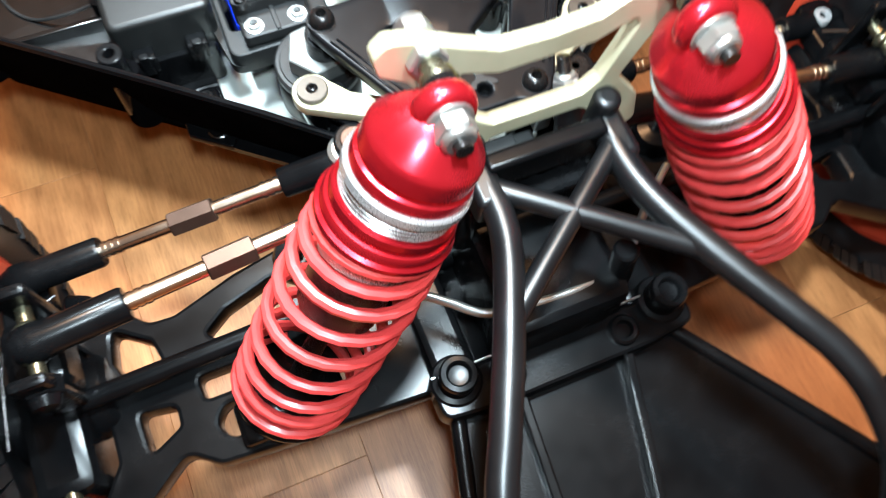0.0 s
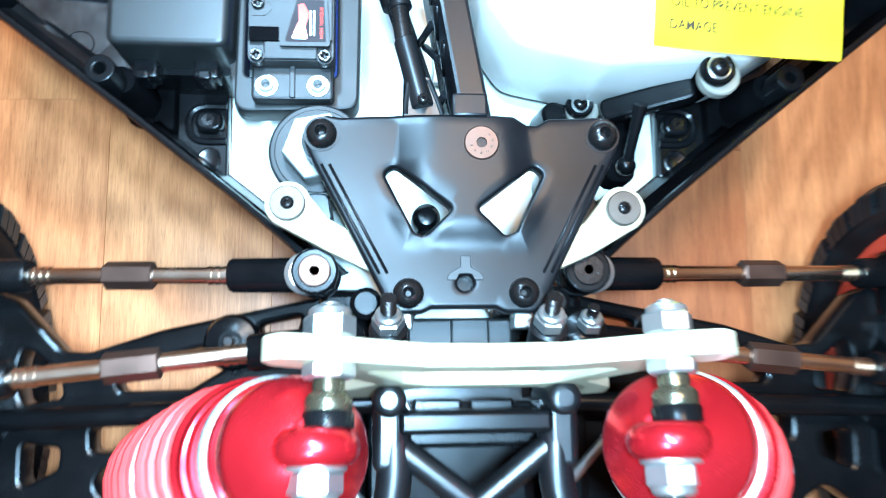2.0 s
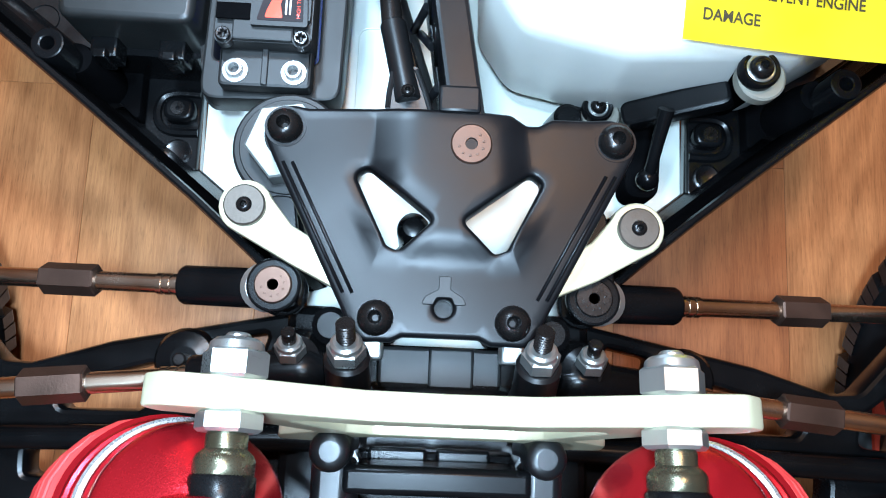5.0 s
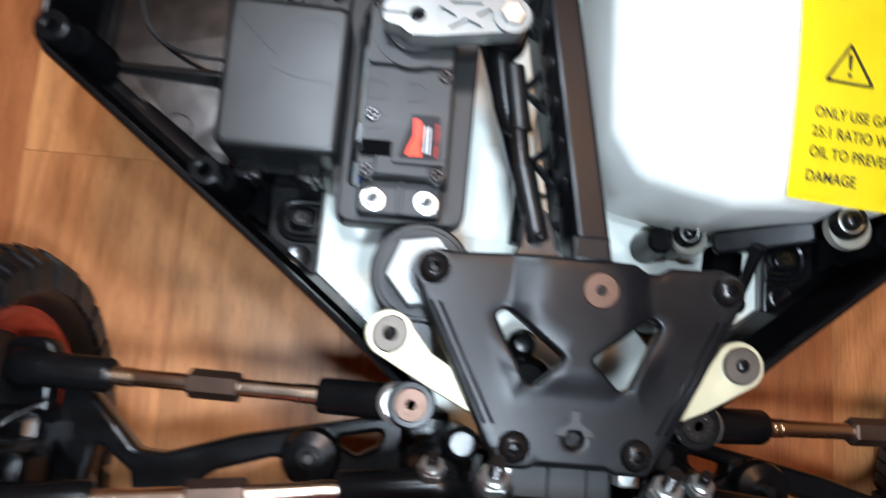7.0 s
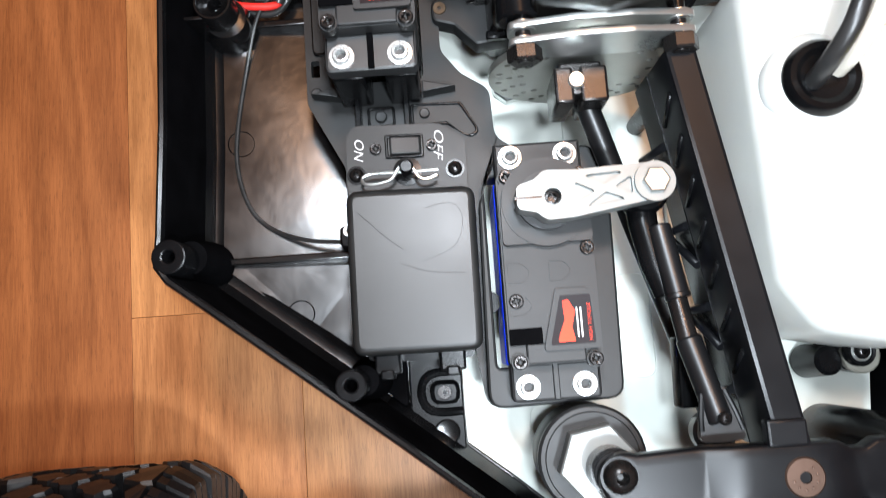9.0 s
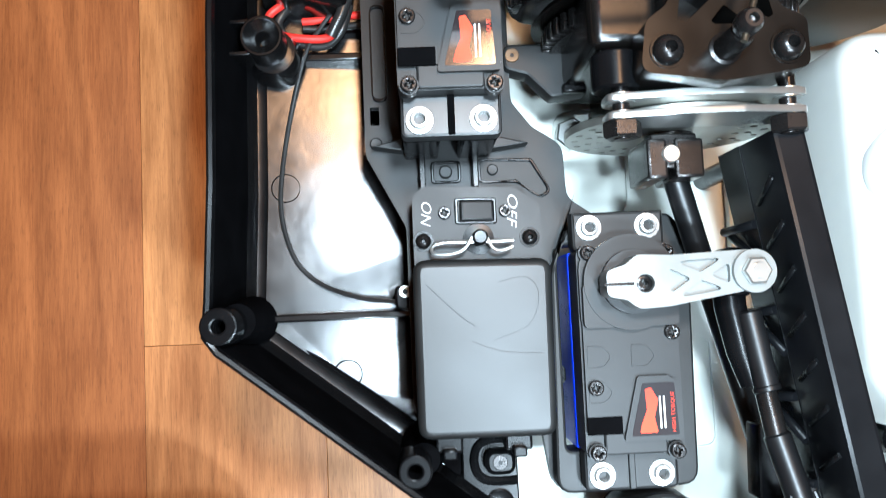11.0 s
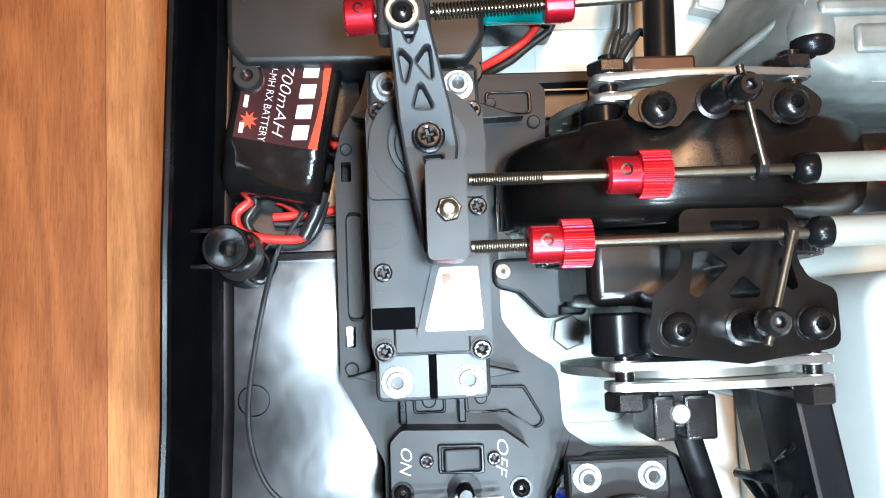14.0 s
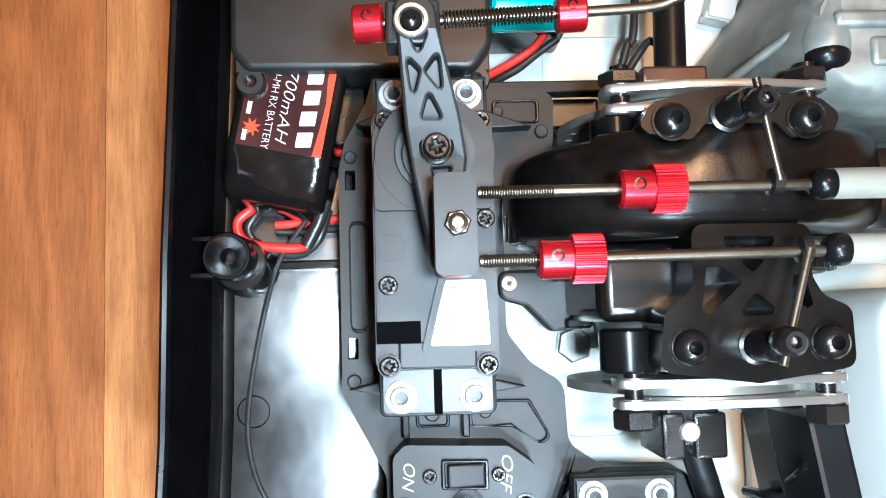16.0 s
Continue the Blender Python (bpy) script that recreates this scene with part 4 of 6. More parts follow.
def hub(s, dz):
    x = 166
    t = thing("hub_carrier", (s * x, -78, 60), "black nylon steering hub carrier with ball studs", "hub carrier", CAR + ": hubs")
    bm = B()
    box(bm, s * 158, -112, 62, s * 178, -48, 104, 5)
    box(bm, s * 154, -82, 100, s * 172, -58, 122 + dz, 4)
    prism(bm, rounded([(s * 160, -26), (s * 176, -26), (s * 178, -56), (s * 160, -58)], 6), 88, 97, b=1.2)
    rod(bm, (s * 150, -78, 82), (s * 186, -78, 82), 15, 24, e=2)
    part("carrier", bm, PLASTIC, t)
    bm = B()
    # the upper link's bolt lies fore and aft, between two lugs of the carrier
    zc = 136 + dz
    rod(bm, (s * 157, -60, zc), (s * 157, -90, zc), 2.4, 14)
    for y in (-64.9, -74.1):
        lathe(bm, [(2.4, 0), (3.4, 0.6), (3.9, 1.4), (3.9, 2.8), (3.4, 3.6), (2.4, 4.0)], align((s * 157, y, zc), (0, -1, 0)), 18)
    part("link_pin", bm, OLIVE, t, "bright steel link pin")
    bm = B()
    hexa(bm, (s * 157, -83, zc), (0, -1, 0), 6.2, 6)
    lathe(bm, [(5, 0), (4, 3), (0, 4)], align((s * 157, -89, zc), (0, -1, 0)), 16)
    part("link_nut", bm, PLASTIC, t)
    for y in (-56, -84):
        part("link_lug", box(B(), s * 152, y, 112 + dz, s * 163, y - 4, 147 + dz, 1.6), PLASTIC, t)
    bm = B()
    rod(bm, (s * 167.5, -108, 100), (s * 167.5, -131, 100), 2.8, 14)
    hexa(bm, (s * 167.5, -117, 100), (0, -1, 0), 4.2, 7)
    lathe(bm, [(4.4, 0), (4.8, 0.5), (4.8, 1.6), (4.4, 2)], align((s * 167.5, -113, 100), (0, -1, 0)), 18)
    lathe(bm, [(4.4, 0), (5.2, 0.5), (5.2, 1.8), (4.4, 2.2)], align((s * 167.5, -126, 100), (0, -1, 0)), 18)
    part("hinge_bolt", bm, OLIVE, t, "bright steel outer hinge bolt")
    bm = B()
    lathe(bm, [(4.0, 100), (4.0, 105.0), (3.6, 105.6), (1.8, 105.6), (1.5, 104.0), (0, 104.0)], Matrix.Translation((s * 167, -36, dz * 0.7)), 20)
    part("link_bolt", bm, BRIGHT, t, "steering link bolt")
    part("drive_axle", rod(B(), (s * 24, -79, 99), (s * 163, -83, 100), 3.6), PLASTIC, t)
    bm = B()
    rod(bm, (s * 178, -72, 128 + dz), (s * 171, -71, 141 + dz), 4.8, 20, e=0.8)
    part("pin_cap", bm, RODSTEEL, t)
    part("brake_wire", sweep(B(), curve([(s * 180, -92, 108), (s * 174, -62, 112), (s * 166, -52, 109), (s * 156, -46, 106)]), 0.6, 8), GUNMETAL, t)
    return t


def wheel(s, cy, xin):
    R, W = 84.0, 76.0
    t = thing("wheel", (s * (xin + W / 2), cy, 0), "chunky black all-terrain tyre on a red wheel rim", "wheel", CAR + ": wheels")
    m = Matrix.Translation((s * xin, cy, R)) @ Matrix.Rotation(radians(0.6), 4, "Z") @ Matrix.Rotation(radians(90 * s), 4, "Y") @ Matrix.Diagonal((1.05, 1.05, 1, 1))
    bm = B()
    lathe(bm, [(56, 16), (60, 9), (62, 4), (65, 0.8), (68.5, -0.6), (70.6, 0.6), (71.6, 4.5), (72.2, 11), (72.6, W / 2), (72.2, W - 12), (71, W - 6), (69, W - 1.5), (60, W), (50, W - 4)], m, 72)
    tyre = part("tyre", bm, RUBBER, t, "knobbly black rubber tyre")
    bm = B()
    rng = random.Random(5)
    def edge(v):
        e = max(0, 13 - v, v - (W - 13)) / 13
        return 4.2 * e ** 2
    def block(q, h=6.0):
        """A lug from its outline in (angle, distance across)."""
        t2 = bmesh.new()
        lo, mid, hi = [], [], []
        h += rng.uniform(-0.4, 0.4)
        cx, cv = sum(p[0] for p in q) / len(q), sum(p[1] for p in q) / len(q)
        for a, v in q:
            drop = edge(v)
            lo.append(t2.verts.new(((71 - drop) * math.cos(a), (71 - drop) * math.sin(a), v)))
            a2, v2 = cx + (a - cx) * 0.94, cv + (v - cv) * 0.95
            mid.append(t2.verts.new(((74 + h - 1.3 - drop) * math.cos(a2), (74 + h - 1.3 - drop) * math.sin(a2), v2)))
            a2, v2 = cx + (a - cx) * 0.86, cv + (v - cv) * 0.88
            hi.append(t2.verts.new(((74 + h - drop) * math.cos(a2), (74 + h - drop) * math.sin(a2), v2)))
        for i in range(len(q)):
            j = (i + 1) % len(q)
            t2.faces.new((lo[i], lo[j], mid[j], mid[i]))
            t2.faces.new((mid[i], mid[j], hi[j], hi[i]))
        t2.faces.new(hi)
        bmesh.ops.recalc_face_normals(t2, faces=t2.faces[:])
        merge(bm, t2, m)
    count = 24
    pitch = 2 * math.pi / count
    for side in (0, 1):
        for k in range(count):
            a = pitch * (k + 0.45 * side) + rng.uniform(-0.01, 0.01)
            deep = 20.5 if k % 2 else 16.5
            V = (lambda v: v) if not side else (lambda v: W - v)
            # shoulder lug: sliced fingers outside, one stepped foot inside
            for f0, f1 in ((0.0, 0.25), (0.28, 0.53), (0.56, 0.80)):
                block([(a + pitch * f0, V(-1.5)), (a + pitch * f1, V(-1.5)), (a + pitch * f1, V(6)), (a + pitch * (f1 + 0.05), V(9.6)), (a + pitch * (f0 + 0.05), V(9.6)), (a + pitch * f0, V(6))])
            block([(a + pitch * 0.04, V(10.2)), (a + pitch * 0.86, V(10.2)), (a + pitch * 0.96, V(13)), (a + pitch * 0.72, V(deep)), (a + pitch * 0.44, V(deep - 2.4)), (a + pitch * 0.16, V(deep + 0.6)), (a + pitch * 0.0, V(14))])
    n2 = 34
    w = math.pi / n2
    for row, v0 in enumerate((27.0, 38.0, 49.0)):
        for k in range(n2):
            # interlocking lozenges with a kink on each flank
            a = 2 * math.pi * (k + 0.5 * row) / n2
            tilt = w * (0.22 if (k + row) % 2 else -0.18)
            j = lambda: rng.uniform(-0.5, 0.5)
            lozenge = [(-0.80, -2.0), (-0.64, 2.2), (-0.30, 4.0), (-0.14, 7.0), (0.24, 6.4), (0.46, 3.2), (0.78, 1.8), (0.66, -2.4), (0.34, -3.8), (0.16, -7.0), (-0.26, -6.2), (-0.44, -3.4)]
            block([(a + w * p * 1.08 + tilt * q / 8, v0 + q * 1.06 + j()) for p, q in lozenge])
    part("tread", bm, RUBBER, tyre)
    bm = B()
    lathe(bm, [(50, 44), (52, 22), (52.6, 13), (54, 10), (58, 7.0), (60.4, 7.2), (61, 10), (56, 18), (53, 44)], m, 64)
    part("rim", bm, RIMRED, t, "red plastic wheel rim")
    bm = B()
    lathe(bm, [(8, 52), (30, 50), (49, 43), (51, 48), (46, W - 12), (8, W - 14)], m, 48)
    part("wheel_centre", bm, PLASTIC, t)
    return t


arm(-1)
arm(1)
hub(-1, 0)
hub(1, -8)
wheel(-1, -79, 168)
wheel(1, -80, 168)

# ---- radio tray ----
rt = thing("radio_tray", (-95, 110, 80), "satin black nylon radio tray with moulded ribs", "radio tray", CAR)
o = [(-113, 209, 3), (-116.8, 196, 4), (-122.5, 186, 6), (-124.3, 178, 3), (-124.3, 118, 6), (-113, 96, 6), (-113, 40, 3), (-76, 38, 3), (-73, 17, 5), (-32, 18, 5), (-30.6, 90, 6), (-36, 96.5, 4), (-56, 97, 8), (-64.5, 103, 6), (-65, 119, 6), (-74, 125, 8), (-80, 133, 6), (-80, 171, 6), (-65.5, 182, 6),
     (-64.8, 197, 3), (-68, 200, 3), (-84, 200, 3), (-84, 209, 2)]
holes = [rounded([(-69.8, 88), (-39, 88), (-39, 29), (-69.8, 29)], 2), rounded([(-114, 187), (-86, 187), (-86, 124), (-114, 124)], 2), rounded([(-122.6, 132.6), (-119.8, 132.6), (-119.8, 127), (-122.6, 127)], 0.4),
         rounded([(-122.6, 178), (-119.8, 178), (-119.8, 172.5), (-122.6, 172.5)], 0.4)]
part("deck", prism(B(), rounded(o, 4), 104, 108.4, holes, b=0.8), SATIN, rt)
bm = B()
prism(bm, rounded([(-73, 17, 5), (-32, 18, 5), (-30.6, 90, 6), (-36, 96.5, 4), (-58, 96.5, 6), (-67, 92, 4), (-71.5, 80, 4)], 4), 108.2, 115, [rounded([(-69.6, 88), (-39, 88), (-39, 29), (-69.6, 29)], 2)], b=0.8)
part("raised_deck", bm, SATIN, rt)
# darker raised outlines stand in for the shade in the deck's grooves
for loop, d in ((rounded([(-121.6, 164), (-117.2, 164), (-117.2, 134), (-121.6, 134)], 2), 1.0), (rounded([(-105, 115.2), (-96, 115.2), (-96, 108.6), (-105, 108.6)], 1.2), 1.0),
                (rounded([(-91, 115.5), (-74.5, 115.2), (-69, 105, 2.5), (-72, 103, 2.5), (-79.5, 108), (-91, 108.5)], 1.4), 1.0), (rounded([(-82, 196.5), (-69, 196.5), (-69, 190), (-82, 190)], 1.4), 1.0)):
    cx, cy = sum(p[0] for p in loop) / len(loop), sum(p[1] for p in loop) / len(loop)
    inner = []
    for x, y in loop:
        v = Vector((x - cx, y - cy))
        inner.append((x - v.normalized().x * d, y - v.normalized().y * d))
    part("groove_shade", prism(B(), loop, 108.2, 109.5, [inner], b=0.3), PLASTIC, rt)
for x, y, r in ((-100.6, 112, 2.0), (-86.5, 112.2, 1.7), (-80.5, 193.2, 1.6), (-121, 181.4, 1.7), (-121, 121.2, 1.9), (-68.6, 187.6, 1.9)):
    part("moulding_pip", lathe(B(), [(r, 108.2), (r, 109.2), (r * 0.8, 109.6), (0, 109.5)], Matrix.Translation((x, y, 0)), 16), SERVO, rt)
for pts in ([(-122, 119.5), (-113, 121.5), (-113, 117.8)], [(-76, 119), (-86.5, 121.5), (-86.5, 117.6)], [(-119, 189.5), (-113, 192), (-113, 187.5)], [(-72, 188), (-86, 193), (-86, 187.5)]):
    bm = B()
    prism(bm, pts, 108, 114.5, b=0.4)
    part("gusset", bm, SATIN, rt)
for x in (-107.6, -92):
    part("rib", box(B(), x - 0.9, 106.5, 108, x + 0.9, 117, 114, 0.3), PLASTIC, rt)
    part("lug_post", box(B(), x - 5, 116, 108, x + 5, 124, 134.5, 1), PLASTIC, rt)
    part("lug_post", box(B(), x - 5, 184, 108, x + 5, 191, 134.5, 1), PLASTIC, rt)
for x, y in ((-95, 40), (-70, 50), (-100, 110), (-72, 190), (-50, 21), (-118, 150)):
    part("standoff", rod(B(), (x, y, 77.9), (x, y, 104.2), 3.5), PLASTIC, rt)
part("side_bracket", prism(B(), rounded([(-82, 149.5, 3), (-74, 149.5, 3), (-58, 149, 2), (-56.5, 144, 1), (-58.5, 141.5, 1), (-57, 137, 1), (-57, 134, 1), (-68, 132.8, 2), (-75, 140, 2), (-82, 142, 3)], 2), 104.5, 112, b=0.9), SATIN, rt)
part("side_wall", box(B(), -127, 186.5, 84, -116.5, 203.5, 101, 1), PLASTIC, rt)
part("rear_bar", box(B(), -83, 199.8, 98, -49.5, 203.2, 104.6, 0.5), SATIN, rt)
part("rear_beam", box(B(), -66.5, 191.2, 82, -49.5, 200, 97, 0.8), PLASTIC, rt)
screw(rt, -79.3, 146, 112.1, 2.2, "flat", me=FLATSTEEL)
screw(rt, -60.6, 146, 112.1, 2.4, "pan")
part("slot_peg", box(B(), -65, 133.5, 111.5, -58, 136.5, 114.5, 0.8), PLASTIC, rt)


def servo(name, cx, y0, zl, zb, label, rear_cut):
    t = thing(name, (cx, y0 + 35, zb), label, "servo", CAR + ": servos")
    X = lambda *ps: [(cx + p[0], y0 + p[1], *p[2:]) for p in ps]
    for ya, yb in ((-4.4, 6.8), (62.2, 73.4)):
        part("lug", prism(B(), rounded(X((-13.2, ya, 2), (13.2, ya, 2), (13.2, yb, 0.5), (-13.2, yb, 0.5)), 2), zl - 5, zl, b=0.9), LUGB if rear_cut else SERVO, t)
    part("lug_rib", box(B(), cx - 0.9, y0 - 4, zl - 2, cx + 0.9, y0 + 7, zl + 0.9, 0.3), WALLB if rear_cut else SERVO, t)
    bm = B()
    prism(bm, rounded(X((-13.5, 6.4), (13.5, 6.4), (13.5, 62.6), (-13.5, 62.6)), 2), zl - 6, zl + 5.6, b=0.6)
    part("case", bm, SERVO, t)
    bm = B()
    prism(bm, rounded(X((-13, 12.5, 0.8), (13, 12.5, 0.8), (13, 42, 0.6), (13.3, 43.5, 0.6), (13.3, 61.8, 5), (-13.3, 61.8, 5), (-13.3, 43.5, 0.6), (-13, 42, 0.6)), 1), zl + 5.4, zl + 7.4, b=0.5)
    prism(bm, rounded(X((-8.5, 6.6, 1), (8.5, 6.6, 1), (8.5, 12.6, 0.5), (-8.5, 12.6, 0.5)), 1), zl + 5.4, zl + 7, b=0.5)
    prism(bm, ring(cx + 0.4, y0 + 53, 13, 40), zl + 7.2, zl + 10.2, b=0.8)
    prism(bm, rounded(X((-12.9, 41), (12.9, 41), (12.9, 53), (-12.9, 53)), 1.5), zl + 7.2, zl + 9.8, b=1.6)
    part("top_cover", bm, SERVO, t)
    part("output_disc", prism(B(), ring(cx + 0.4, y0 + 53, 8.6, 36), zl + 10, zl + 12.4, b=0.4), GREYDISC, t, "grey output disc")
    for x, y in ((-8.4, 33), (3.6, 33), (-8.4, 23.5), (3.6, 23.5)):
        loop = rounded(X((x - 3.8, y - 3), (x + 0.4, y - 3, 3), (x + 3.2, y, 3), (x + 0.4, y + 3, 3), (x - 3.8, y + 3)), 0.5)
        cx2, cy2 = sum(p[0] for p in loop) / len(loop), sum(p[1] for p in loop) / len(loop)
        part("moulded_outline", prism(B(), loop, zl + 7.3, zl + 7.65, [[(cx2 + (a - cx2) * 0.92, cy2 + (b - cy2) * 0.92) for a, b in loop]]), SERVO, t)
    # dull black block paints the shade of a recess in the cover
    part("recess_shade", box(B(), cx - 13.1, y0 + 12.2, zl + 7, cx - 3.6, y0 + 17, zl + 7.62, 0.2), WALLB, t)
    plate = rounded(X((-3.6, 10.2, 1), (12.6, 10.2, 1), (11.6, 26, 1), (9, 27.5, 1), (0.8, 27.5, 1)), 1)
    part("label_panel", prism(B(), plate, zl + 7.2, zl + 8.6, b=0.4), SERVO, t)
    foil = rounded(X((-1.6, 11.6), (11.3, 11.6), (10.6, 25.6), (2.0, 25.6)), 0.6)
    lab = part("label", prism(B(), foil, zl + 8.5, zl + 8.75), LABELB if rear_cut else LABELM, t, "black foil label with a red mark")
    bm = B()
    prism(bm, rounded(X((0.6, 12.4), (5.6, 12.4), (4.8, 16.5), (6.0, 21), (4.2, 24.4), (2.5, 24), (2.8, 18.5), (1.3, 15)), 0.5), zl + 8.7, zl + 8.85)
    part("red_mark", bm, REDINK, lab)
    bm = B()
    for k in range(2):
        prism(bm, rounded(X((6.2 + k * 1.1, 13.5), (6.7 + k * 1.1, 13.5), (6.7 + k * 1.1, 22), (6.2 + k * 1.1, 22)), 0.2), zl + 8.7, zl + 8.85)
    part("small_print", bm, WHITEINK, lab)
    letters("lettering", "HIGH TORQUE", REDINK, lab, cx + 10.4, y0 + 12.4, zl + 8.8, 1.5, 90, 10.5)
    for x, y in ((-10.6, 7.4), (10.9, 7.2), (-10.6, 61.4), (10.8, 61), (-10.4, 24.8), (11.2, 39)):
        screw(t, cx + x, y0 + y, zl + 7.4, 2.1, "pan")
        part("screw_boss", prism(B(), ring(cx + x, y0 + y, 2.5, 20), zl + 4, zl + 7.1, b=0.3), SERVO, t)
    for x in (-8.3, 8.3):
        for y in (0, 69):
            screw(t, cx + x, y0 + y, zl + 0.2, 3.7, "flange")
    zm = zl - 18 if rear_cut else zb + 5
    part("lower_case", box(B(), cx - 13.2, y0 + 6.6, zb, cx + 13.2, y0 + 62.4, zm, 1.2), PLASTIC, t)
    part("middle_case", box(B(), cx - (13.3 if rear_cut else 13.9), y0 + 6.5, zm - 0.2, cx + (13.3 if rear_cut else 12.4), y0 + 62.5, zl - 5.8, 0.8), SERVO if rear_cut else BLUE, t, "dark middle case" if rear_cut else "blue anodised middle case")
    return t


servo("steering_servo", -53, 23.3, 121.5, 82.2, "dark grey steering servo with a blue middle case", False)
servo("throttle_servo", -99.8, 120, 142.0, 84, "dark grey throttle servo with white-lit lugs", True)

# ---- steering servo arm and drag link ----
sa = thing("steering_crank", (-40, 76, 131), "silver milled aluminium steering crank on the servo", "crank", CAR)
o = [(-62, 72.5, 2), (-62, 79, 2), (-57, 80.5, 2), (-54, 83, 4), (-45, 82.5, 6), (-24, 83.2, 5), (-18.8, 79, 5), (-20, 73.5, 5), (-27, 72.4, 6), (-46, 69.4, 4), (-54, 69, 4), (-57, 71.5, 2)]
bm = B()
prism(bm, rounded(o, 3), 134, 141.2, [ring(-52, 75.5, 2.4, 18)], b=0.6, both=True)
webs = [[(-44.2, 80.8), (-31.2, 81.4), (-37.6, 77.8)], [(-44.2, 71.4), (-31.2, 73.2), (-37.4, 75.8)], [(-45.8, 79.2), (-45.8, 72.6), (-40.0, 76.2)], [(-30.0, 80.0), (-30.0, 74.6), (-35.2, 76.9)]]
prism(bm, rounded(o, 3), 141.1, 142.8, [ring(-52, 75.5, 2.4, 18)] + [rounded(q, 0.8) for q in webs], b=0.4)
prism(bm, ring(-24, 77.5, 5.6, 32), 142.6, 144.3, b=0.5)
part("arm", bm, SILVER, sa)
# no slot is cut: a dark strip stands for the shade in it
part("slot_shade", box(B(), -62.6, 75.2, 137, -55, 75.9, 142.95, 0), GUNMETAL, sa, "dark strip for the shaded clamp slot")
part("clamp_screw", lathe(B(), [(0, 138.5), (1.1, 138.5), (1.3, 141), (2.3, 140.8), (2.3, 137), (0, 137)], Matrix.Translation((-52, 75.5, 0)), 16), GUNMETAL, sa)
bm = B()
hexa(bm, (-24, 77.5, 144.2), (0, 0, 1), 3.7, 2.2)
part("nut", bm, STEEL, sa)
part("bolt", rod(B(), (-24, 77.5, 124), (-24, 77.5, 147.2), 1.9), STEEL, sa)

part("lever", prism(B(), rounded([(-16.6, 35, 1), (-11.5, 35, 1), (-5.2, 14, 1), (-17.4, 14, 1)], 1), 113, 121, b=0.8), PLASTIC, ss)
dl = thing("steering_drag_link", (-18, 42, 128), "black steering drag link with ball cups", "drag link", CAR)
bm = B()
sweep(bm, [(-25, 78, 127), (-24.6, 68, 127.5), (-22.6, 56, 128), (-20.6, 47, 129)], 4.2, 16, [4.6, 4.3, 4.0, 3.2])
lathe(bm, [(6.6, 122.5), (7.2, 124.5), (7.2, 130), (6, 132.5), (0, 132.5)], Matrix.Translation((-24, 77.5, 0)), 24)
part("ball_cup", bm, PLASTIC, dl)
part("thread", rod(B(), (-20.4, 62, 130), (-16.8, 33, 133.5), 2.9), GUNMETAL, dl)
part("sleeve", rod(B(), (-21, 67, 130.6), (-18, 46, 132.2), 3.4, 24, e=0.5), SHINYB, dl)
part("sleeve_band", rod(B(), (-18.2, 47, 132.1), (-17.9, 45.4, 132.3), 3.7, 24, e=0.3), SHINYB, dl)
part("sleeve", rod(B(), (-16.8, 34.5, 133.2), (-11.4, 11.0, 136.6), 3.6, 24, e=0.6, r2=3.5), SHINYB, dl)
bm = B()
prism(bm, rounded([(-15.6, 20, 1.5), (-9.4, 21, 1.5), (-4.6, 6, 2), (-17.6, 6, 2)], 1.5), 134, 137.2, b=0.8)
for q in (((-15.8, 19), (-16.6, 13), (-16.8, 9)), ((-9.6, 20), (-7.2, 14), (-5.6, 9))):
    sweep(bm, [(x, y, 137) for x, y in q], 0.8, 8)
lathe(bm, [(6, 126), (6.2, 131), (4.5, 133), (0, 133)], Matrix.Translation((-11.5, 8, 0)), 20)
part("clevis", bm, SHINYB, dl)
screw(dl, -11.6, 12.4, 141.4, 1.8)

# ---- receiver box, switch plate ----
rb = thing("receiver_box", (-92, 60, 82), "matte black plastic receiver box with a faintly scratched lid", "receiver box", CAR)
part("lid", prism(B(), rounded([(-111.6, 85), (-72.8, 84.2), (-73.4, 35.2), (-111.8, 35.6)], 4), 104, 125.5, b=2.2, seg=4), LID, rb)
part("base", prism(B(), rounded([(-109.5, 83), (-75, 82.5), (-75.5, 33), (-109.8, 33.4)], 3), 82.2, 104.2, b=0.8), PLASTIC, rb)
for x in (-103, -82.9):
    bm = B()
    box(bm, x - 4, 29.5, 103, x + 4, 36, 112, 0.8)
    box(bm, x - 2, 28, 104, x + 2, 31, 115, 0.6)
    part("latch", bm, PLASTIC, rb)
bm = B()
for k, pts in enumerate(([(-108, 78), (-100, 70), (-95, 66)], [(-96, 62), (-88, 59), (-77, 58)], [(-88, 78), (-80, 79), (-77, 74), (-80, 66), (-90, 62)])):
    sweep(bm, curve([(x, y, 125.42) for x, y in pts], 5), 0.13, 5)
part("scratch", bm, SERVO, rb, "faint pale scratch")

